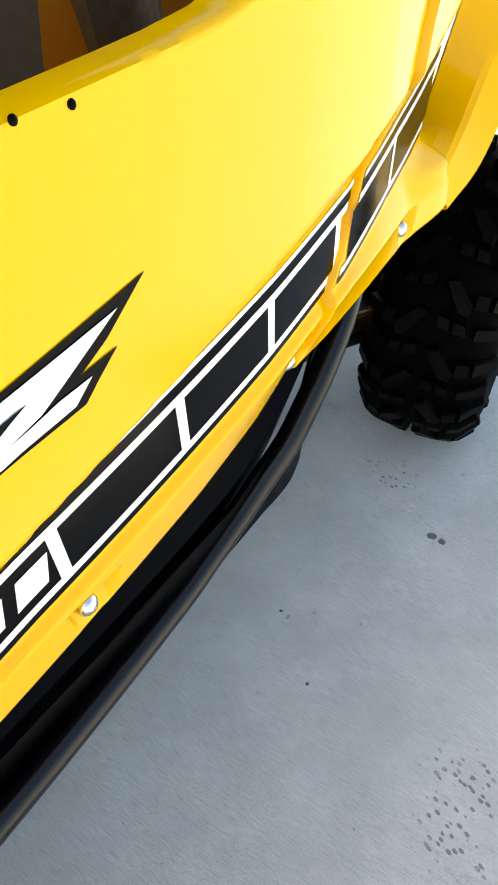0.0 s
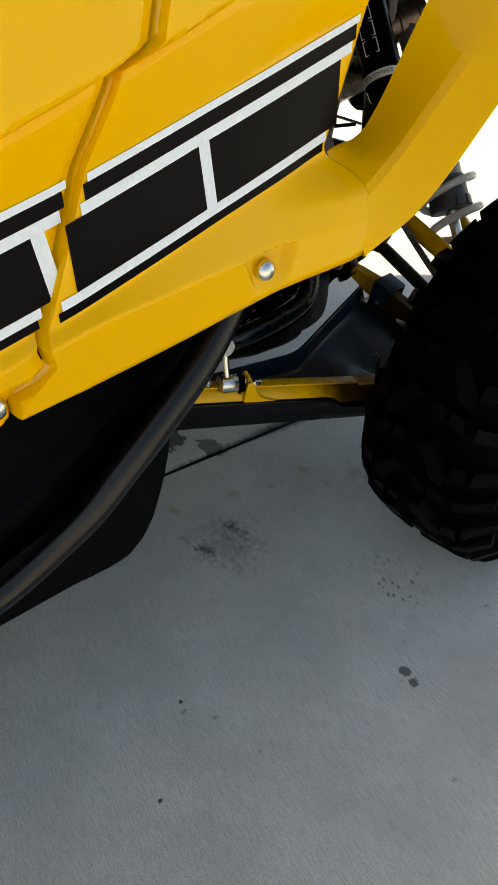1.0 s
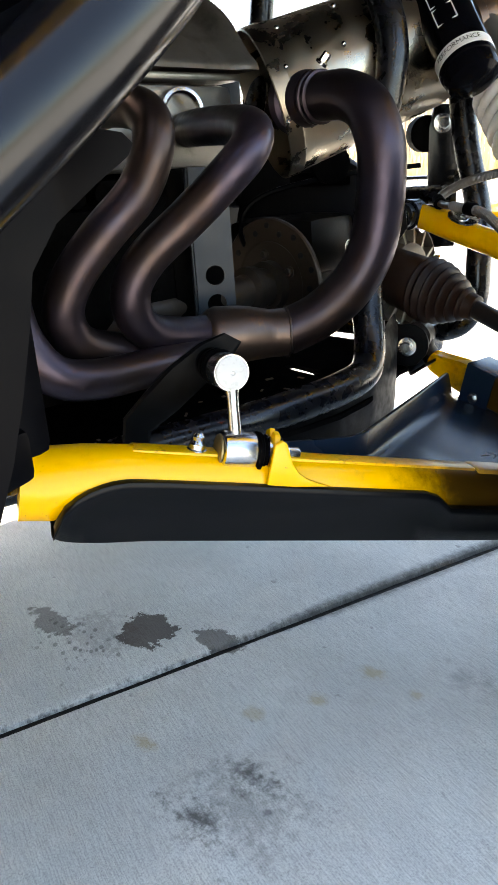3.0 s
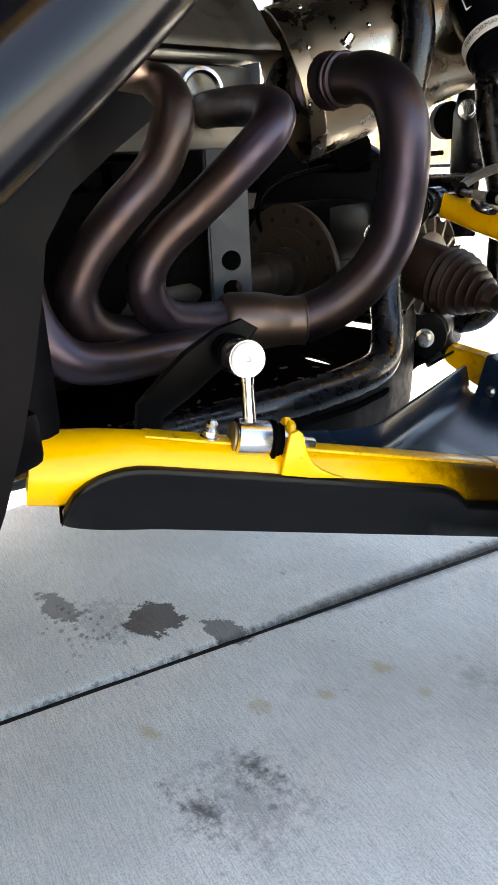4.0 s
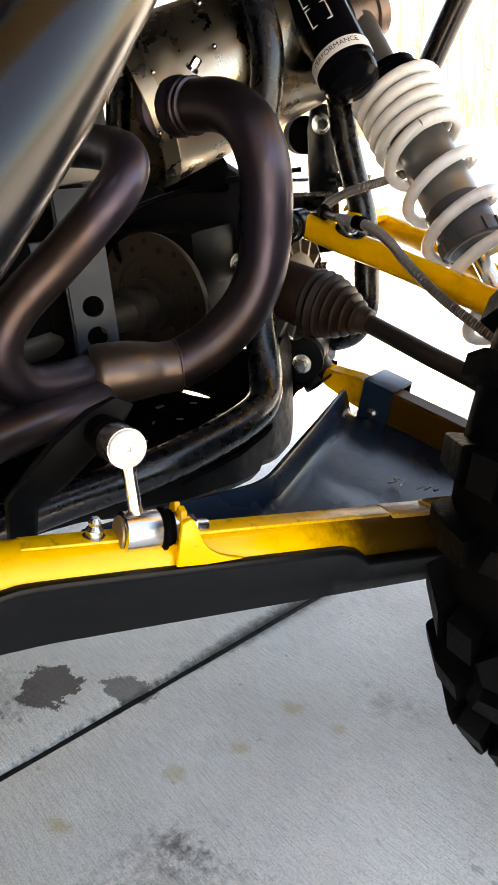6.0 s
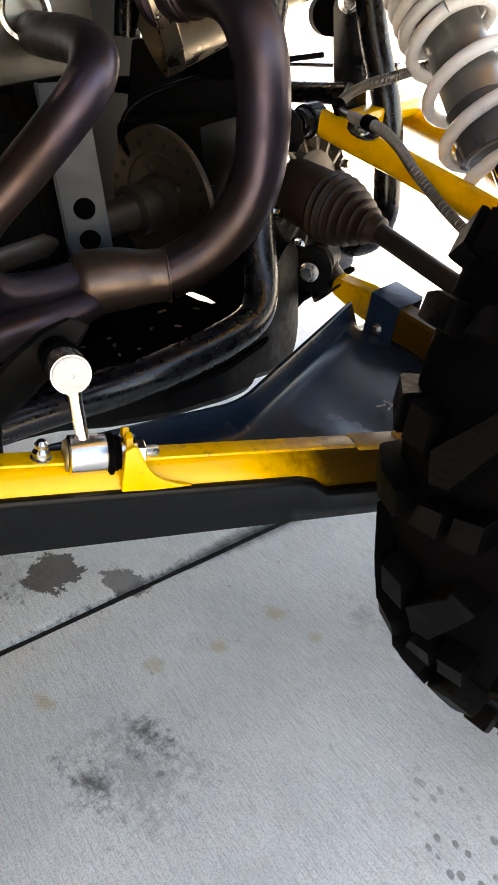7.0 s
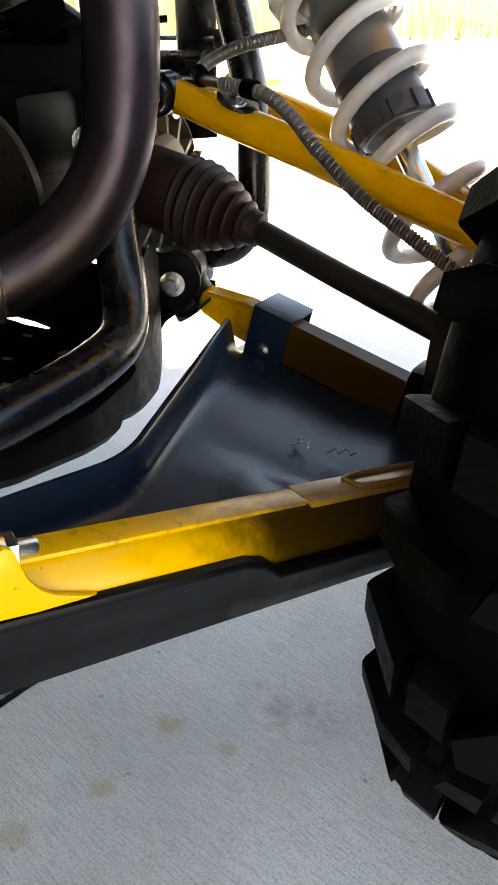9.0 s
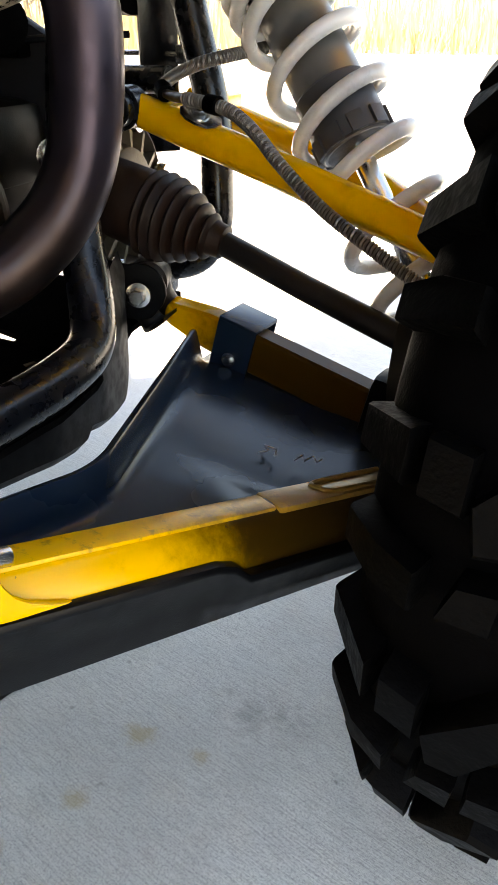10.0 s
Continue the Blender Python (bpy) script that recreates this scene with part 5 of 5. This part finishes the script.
# ---------- shock absorber ----------
S0, S1 = Vector((-0.240, 1.559, 0.660)), Vector((-0.113, 1.468, 0.416))
sd = (S1 - S0).normalized()
SLEN = (S1 - S0).length
P = lambda d: S0 + sd * d
g = Geo().lathe(P(0), P(1), [(0.0, 0.022), (0.005, 0.0265), (0.10, 0.0265), (0.102, 0.027), (0.150, 0.027), (0.152, 0.0285), (0.195, 0.0285), (0.198, 0.026)], 32)
shock = part("shock_absorber", g, M["anodised"], vehicle, "long-travel shock absorber with white dual-rate springs")
part("shock_tube", Geo().lathe(P(-0.30), P(0.02), [(0, 0.0155), (0.31, 0.0155)], 24), M["anodised"], shock, "grey shock tube")
g = Geo().lathe(P(-0.008), P(1), [(0, 0.024), (0.002, 0.030), (0.010, 0.030), (0.012, 0.033), (0.018, 0.033)], 28)
part("spring_collar", g, M["plastic"], shock, "black spring collar")
g = Geo().lathe(P(0.150), P(1), [(0, 0.0275), (0.002, 0.0292), (0.046, 0.0292), (0.048, 0.024)], 32)
ring_part = part("preload_ring", g, M["darkcap"], shock, "dark notched preload ring")
for k in range(10):
    t = k * math.pi / 5
    a = basis(P(0.19), sd)
    tooth = Geo().box(a @ Matrix.Rotation(t, 4, "Z") @ Matrix.Translation((0.0295, 0, 0)), 0.003, 0.012, 0.014, 0.0008)
    part("ring_tooth", tooth, M["darkcap"], ring_part)
part("shock_rod", Geo().lathe(P(0.19), P(1), [(0, 0.0085), (SLEN - 0.15, 0.0085)], 16), M["zinc"], shock, "chrome shock rod")


def coil(d0, d1, turns, r, phase=0.0):
    a = basis(P(0), sd)
    n = int(turns * 22)
    return [a @ Vector((r * math.cos(2 * math.pi * (phase + turns * k / n)), r * math.sin(2 * math.pi * (phase + turns * k / n)), d0 + (d1 - d0) * k / n)) for k in range(n + 1)]


CR = 0.0398
part("upper_spring", Geo().sweep(coil(0.010, 0.080, 4.9, CR, -5.10), 0.0061, 12), M["spring"], shock, "white tight-wound upper spring")
part("lower_spring", Geo().sweep(coil(0.080, 0.335, 5.68, CR, -0.20), 0.0061, 12), M["spring"], shock, "white open-wound lower spring")
# reservoir beside it
Q1 = Vector((-0.300, 1.556, 0.634))
qd = (S1 - S0).normalized()
g = Geo().lathe(Q1, Q1 - qd, [(0, 0.017), (0.002, 0.020), (0.006, 0.0265), (0.012, 0.028), (0.020, 0.028), (0.021, 0.0295), (0.20, 0.0295), (0.205, 0.027)], 36)
res = part("shock_reservoir", g, M["decal_black"], vehicle, "gloss black shock reservoir with silver print")
g = Geo().lathe(Q1 - qd * 0.026, Q1 - qd, [(0, 0.0297), (0.0001, 0.0300), (0.0118, 0.0300), (0.012, 0.0297)], 36)
part("silver_band", g, M["silver_text"], res, "silver band")
face = (Vector((0.16, 0.74, 0.57)) - Q1)
face = (face - qd * face.dot(qd)).normalized()
tang = face.cross(qd).normalized()


def wrapped(name, text, size, d, mat, r=0.0304):
    """Lettering curved round the reservoir."""
    cu = bpy.data.curves.new(name, "FONT")
    cu.body, cu.size, cu.align_x = text, size, "CENTER"
    tmp = new(name, cu)
    me = tmp.to_mesh()
    v, f = [p.co.copy() for p in me.vertices], [tuple(p.vertices) for p in me.polygons]
    tmp.to_mesh_clear()
    bpy.data.objects.remove(tmp)
    out = []
    for p in v:
        t = 0.15 - p.x / r
        out.append(Q1 - qd * (d + p.y) + (face * math.cos(t) - tang * math.sin(t)) * r)
    return part(name, Geo().add(out, f), M[mat], res, smooth=False)


wrapped("lettering", "PERFORMANCE", 0.0075, 0.030, "decal_black")
# the maker's mark as plain outlined blocks
for k in range(3):
    d0 = 0.062 + 0.024 * k
    ring = []
    for t0, d in ((-0.35, 0), (0.35, 0), (0.35, 0.02), (-0.35, 0.02), (-0.35, 0)):
        ring.append(Q1 - qd * (d0 + d) + (face * math.cos(t0 + 0.1) - tang * math.sin(t0 + 0.1)) * 0.0300)
    part("logo_outline", Geo().sweep(ring, 0.0009, 6), M["silver_text"], res)

# its true axis and size
new_top, new_way = Vector((-0.314, 1.681, 0.659)), Vector((0.575, -0.280, -0.768)).normalized()
turn = sd.rotation_difference(new_way).to_matrix().to_4x4()
shock.matrix_basis = Matrix.Translation(new_top) @ turn @ Matrix.Diagonal((1.18, 1.18, 1.18, 1)) @ Matrix.Translation(-S0)
res.matrix_basis = Matrix.Translation((-0.304, 1.578, 0.650)) @ turn @ Matrix.Diagonal((1.13, 1.13, 1.13, 1)) @ Matrix.Translation(-Q1)

# ---------- brake hose ----------
h1 = spline([(-0.270, 1.720, 0.562), (-0.288, 1.655, 0.554), (-0.302, 1.605, 0.549), (-0.325, 1.600, 0.543), (-0.347, 1.598, 0.534), (-0.356, 1.590, 0.525), (-0.345, 1.578, 0.519), (-0.308, 1.550, 0.518), (-0.268, 1.535, 0.513), (-0.242, 1.531, 0.497), (-0.220, 1.527, 0.476), (-0.18, 1.52, 0.445), (-0.123, 1.50, 0.417), (-0.07, 1.49, 0.39)], 10)
hose = part("brake_hose", Geo().sweep(h1, 0.0043, 12), M["shaft"], vehicle, "braided steel brake hose in a coil guard")
n = len(h1)
g = Geo()
fr = []
TURNS = 2   # turns of the guard to each step of the hose
for i in range(n - 1):
    t = (h1[i + 1] - h1[i]).normalized()
    s = (Vector((0, 0, 1)) - t * t.z).normalized()
    fr.append((h1[i], h1[i + 1], s, t.cross(s)))
pts = []
for i in range(0, n - 1):
    if i == 52:
        g.sweep(pts, 0.0011, 5)
        pts = []
    if 52 <= i < 68:
        continue
    a, b, s, u = fr[i]
    for k in range(30):
        f = k / 30
        w = 2 * math.pi * (i * 1.0 + f) * TURNS
        pts.append(a.lerp(b, f) + (s * math.cos(w) + u * math.sin(w)) * 0.0047)
g.sweep(pts, 0.0011, 5)
part("coil_guard", g, M["braid"], hose)
for k in (55, 76):
    c, t = h1[k], (h1[k + 1] - h1[k]).normalized()
    part("hose_clip", Geo().lathe(c - t * 0.007, c + t, [(0, 0.0055), (0.001, 0.0078), (0.013, 0.0078), (0.014, 0.0055)], 16), M["rubber"], hose)
clip_pts = [(0.020 * math.cos(t), 0.0115 * math.sin(t)) for t in [radians(a) for a in range(0, 360, 30)]]
clip = part("clip_plate", Geo().slab(clip_pts, basis((-0.306, 1.562, 0.503), (0.35, -0.45, 0.85), (1, 0.1, -0.3)), 0.003, 0.0008), M["zinc"], uarm, "zinc hose clip plate")
bolt("clip_bolt", (-0.306, 1.561, 0.506), (0.35, -0.45, 0.85), 0.006, 0.007, clip)
g = Geo().box(pose(-0.385, 1.70, 0.547, 0, 0, 8), 0.022, 0.022, 0.018, 0.002)
g.lathe((-0.378, 1.70, 0.547), (0, 1.66, 0.547), [(0, 0.006), (0.03, 0.006), (0.032, 0.004)], 12)
g.sweep([(-0.39, 1.70, 0.547), (-0.45, 1.71, 0.547), (-0.56, 1.72, 0.547)], 0.003, 8)
g.lathe((-0.385, 1.70, 0.553), (-0.385, 1.70, 1), [(0, 0.006), (0.010, 0.006), (0.011, 0.003)], 6)
part("brake_union", g, M["zinc"], vehicle, "zinc brake line union")

# ---------- the rest of the body, plain: unseen, added to cast the vehicle's shade ---
# bed drawn long enough to keep sun off the suspension
g = Geo().box(pose(CX, 1.54, 1.08), 1.08, 1.10, 0.22, 0.03)
part("cargo_bed", g, M["plastic"], vehicle, "black plastic cargo bed")
g = Geo().box(pose(CX, 0.50, 1.76, 3, 0, 0), 1.12, 1.25, 0.03, 0.012)
part("roof", g, M["plastic"], vehicle, "black roof panel, unseen, added to cast shade")
for sx in (-1, 1):
    g = Geo().sweep(spline([(CX + sx * 0.56, -0.75, 1.0), (CX + sx * 0.52, -0.15, 1.66), (CX + sx * 0.50, 0.2, 1.74), (CX + sx * 0.50, 0.95, 1.73), (CX + sx * 0.50, 1.12, 1.62), (CX + sx * 0.49, 1.22, 1.10)], 6), 0.024, 14)
    part("roll_cage_tube", g, M["tube"], vehicle)
# foot of the far panel hangs low to stop sun under the floor
rows = [[Vector((2 * CX - p.x, p.y, p.z)) for p in (skin(y, low_z(y), 0.0, False) + Vector((-0.03, 0, -0.50)), skin(y, low_z(y), 0.0, False), skin(y, crease_z(y), 0.0, False), skin(y, crease_z(y) + 0.028, 0.0, False), skin(y, top_z(y), 0.0, False))] for y in [-0.4 + 0.05 * k for k in range(32)]]
part("far_side_panel", Geo().grid(rows), M["yellow"], vehicle, "yellow far side panel")
rows = []
for y, w, zt, zb in ((-0.38, 0.42, 1.06, 0.45), (-0.8, 0.40, 1.0, 0.45), (-1.2, 0.34, 0.86, 0.5), (-1.45, 0.25, 0.68, 0.52)):
    rows.append([(CX - w, y, zb), (CX - w, y, zt - 0.08), (CX - w * 0.8, y, zt), (CX + w * 0.8, y, zt), (CX + w, y, zt - 0.08), (CX + w, y, zb)])
part("hood", Geo().grid([spline(r, 4) for r in rows], True, True), M["yellow"], vehicle, "yellow front hood")
g = Geo().slab([(CX - 0.20, -0.45), (CX + 0.20, -0.45), (CX + 0.33, 0.0), (CX + 0.395, 0.28), (CX + 0.455, 0.52), (CX + 0.47, 0.70), (CX + 0.40, 0.90), (CX - 0.40, 0.90), (CX - 0.47, 0.70), (CX - 0.455, 0.52), (CX - 0.395, 0.28), (CX - 0.33, 0.0)], pose(0, 0, 0.425), 0.03, 0.006)
g.box(pose(CX, 0.92, 0.72), 0.72, 0.03, 0.60, 0.01)
part("floor_pan", g, M["plastic"], vehicle, "black floor pan and bulkhead")
for sx in (-0.24, 0.24):
    g = Geo().box(pose(CX + sx * 0.85, 0.42, 0.66, 8), 0.34, 0.46, 0.14, 0.05)
    g.box(pose(CX + sx * 0.92, 0.66, 1.02, 16), 0.36, 0.14, 0.66, 0.05)
    part("seat", g, M["seat"], vehicle, "black bucket seat")
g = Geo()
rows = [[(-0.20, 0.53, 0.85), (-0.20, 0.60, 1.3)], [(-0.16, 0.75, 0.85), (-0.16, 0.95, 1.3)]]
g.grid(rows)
part("pillar_trim", g, M["shaded_trim"], vehicle, "yellow inner pillar trim with shade in its colour")
for x, y in ((2 * CX - WC.x, WC.y), (2 * CX - WC.x, -0.82), (WC.x, -0.82)):
    ob = part("tyre", tyre.data, M["rubber"], vehicle)
    ob.matrix_basis = Matrix.Translation((x, y, WC.z)) @ SHRINK
    for o in [c for c in tyre.children]:
        q = part("lug", o.data, M["rubber"], ob)
        q.matrix_basis = o.matrix_basis
    ob = part("rim", rim.data, M["darkcap"], vehicle)
    ob.matrix_basis = Matrix.Translation((x, y, WC.z)) @ Matrix.Rotation(0 if x > CX else math.pi, 4, "Z") @ SHRINK

# rear mudguards, unseen: added to shade the wheel bay and the ground below
rows = [[(x, 1.47 + 0.70 * math.cos(t), 0.40 + 0.70 * math.sin(t) - 0.4 * max(0.0, x - 0.17)) for x in (-0.10, 0.0, 0.10, 0.17, 0.21)] for t in [radians(a) for a in range(40, 111, 7)]]
part("rear_fender", Geo().grid(rows), M["yellow"], vehicle, "yellow rear mudguard over the wheel, added for shade")
rows = [[(x, 1.478 + 0.46 * math.cos(t), 0.36 + 0.46 * math.sin(t)) for x in (-1.43, -1.32, -1.10 - 0.15 * sstep(1.478 + 0.46 * math.cos(t), 1.42, 1.58))] for t in [radians(a) for a in range(25, 166, 10)]]
part("rear_fender", Geo().grid(rows), M["plastic"], vehicle, "black far rear mudguard, added to block sun")

# ---------- dry brush in the distance ----------
rng = random.Random(4)
g = Geo()
for k in range(5200):
    a = radians(rng.uniform(72, 172))
    d = 21 + 12 * rng.random() ** 1.5
    x, y = math.cos(a) * d, math.sin(a) * d
    h = rng.uniform(0.5, 1.5) * (1.0 + 0.5 * noise.noise((x * 0.3, y * 0.3, 0)))
    w = rng.uniform(0.012, 0.035)
    lean = Vector((rng.uniform(-0.3, 0.3), rng.uniform(-0.3, 0.3), 1)) * h
    t = Vector((-math.sin(a), math.cos(a), 0)) * w
    p = Vector((x, y, -0.05))
    g.add([p - t, p + t, p + lean * 0.6 + t * 0.7, p + lean, p + lean * 0.6 - t * 0.7], [(0, 1, 2, 3, 4)])
grass = part("dry_grass", g, M["straw"], None, smooth=False)
tagged(grass, "tall straw-coloured dry grass beyond the pad", "grass", kind="stuff")
g = Geo()
for k in range(420):
    a = radians(rng.uniform(70, 174))
    d = rng.uniform(26, 40)
    p = Vector((math.cos(a) * d, math.sin(a) * d, -0.05))
    h = rng.uniform(3.5, 8)
    lean = Vector((rng.uniform(-0.12, 0.12), rng.uniform(-0.12, 0.12), 1))
    r = rng.uniform(0.02, 0.07)
    g.sweep([p, p + lean * h * 0.5, p + lean * h], [r, r * 0.7, r * 0.15], 5, False)
    for j in range(7):
        s = rng.uniform(0.25, 0.9)
        q = p + lean * h * s
        e = q + Vector((rng.uniform(-1, 1), rng.uniform(-1, 1), rng.uniform(0.3, 1.0))) * h * 0.22
        g.sweep([q, q.lerp(e, 0.5) + Vector((0, 0, 0.05)), e], [r * 0.45, r * 0.3, r * 0.08], 4, False)
thicket = part("bare_thicket", g, M["twig"], None, smooth=False)
tagged(thicket, "bare grey-brown thicket of thin trees", "trees", kind="stuff")
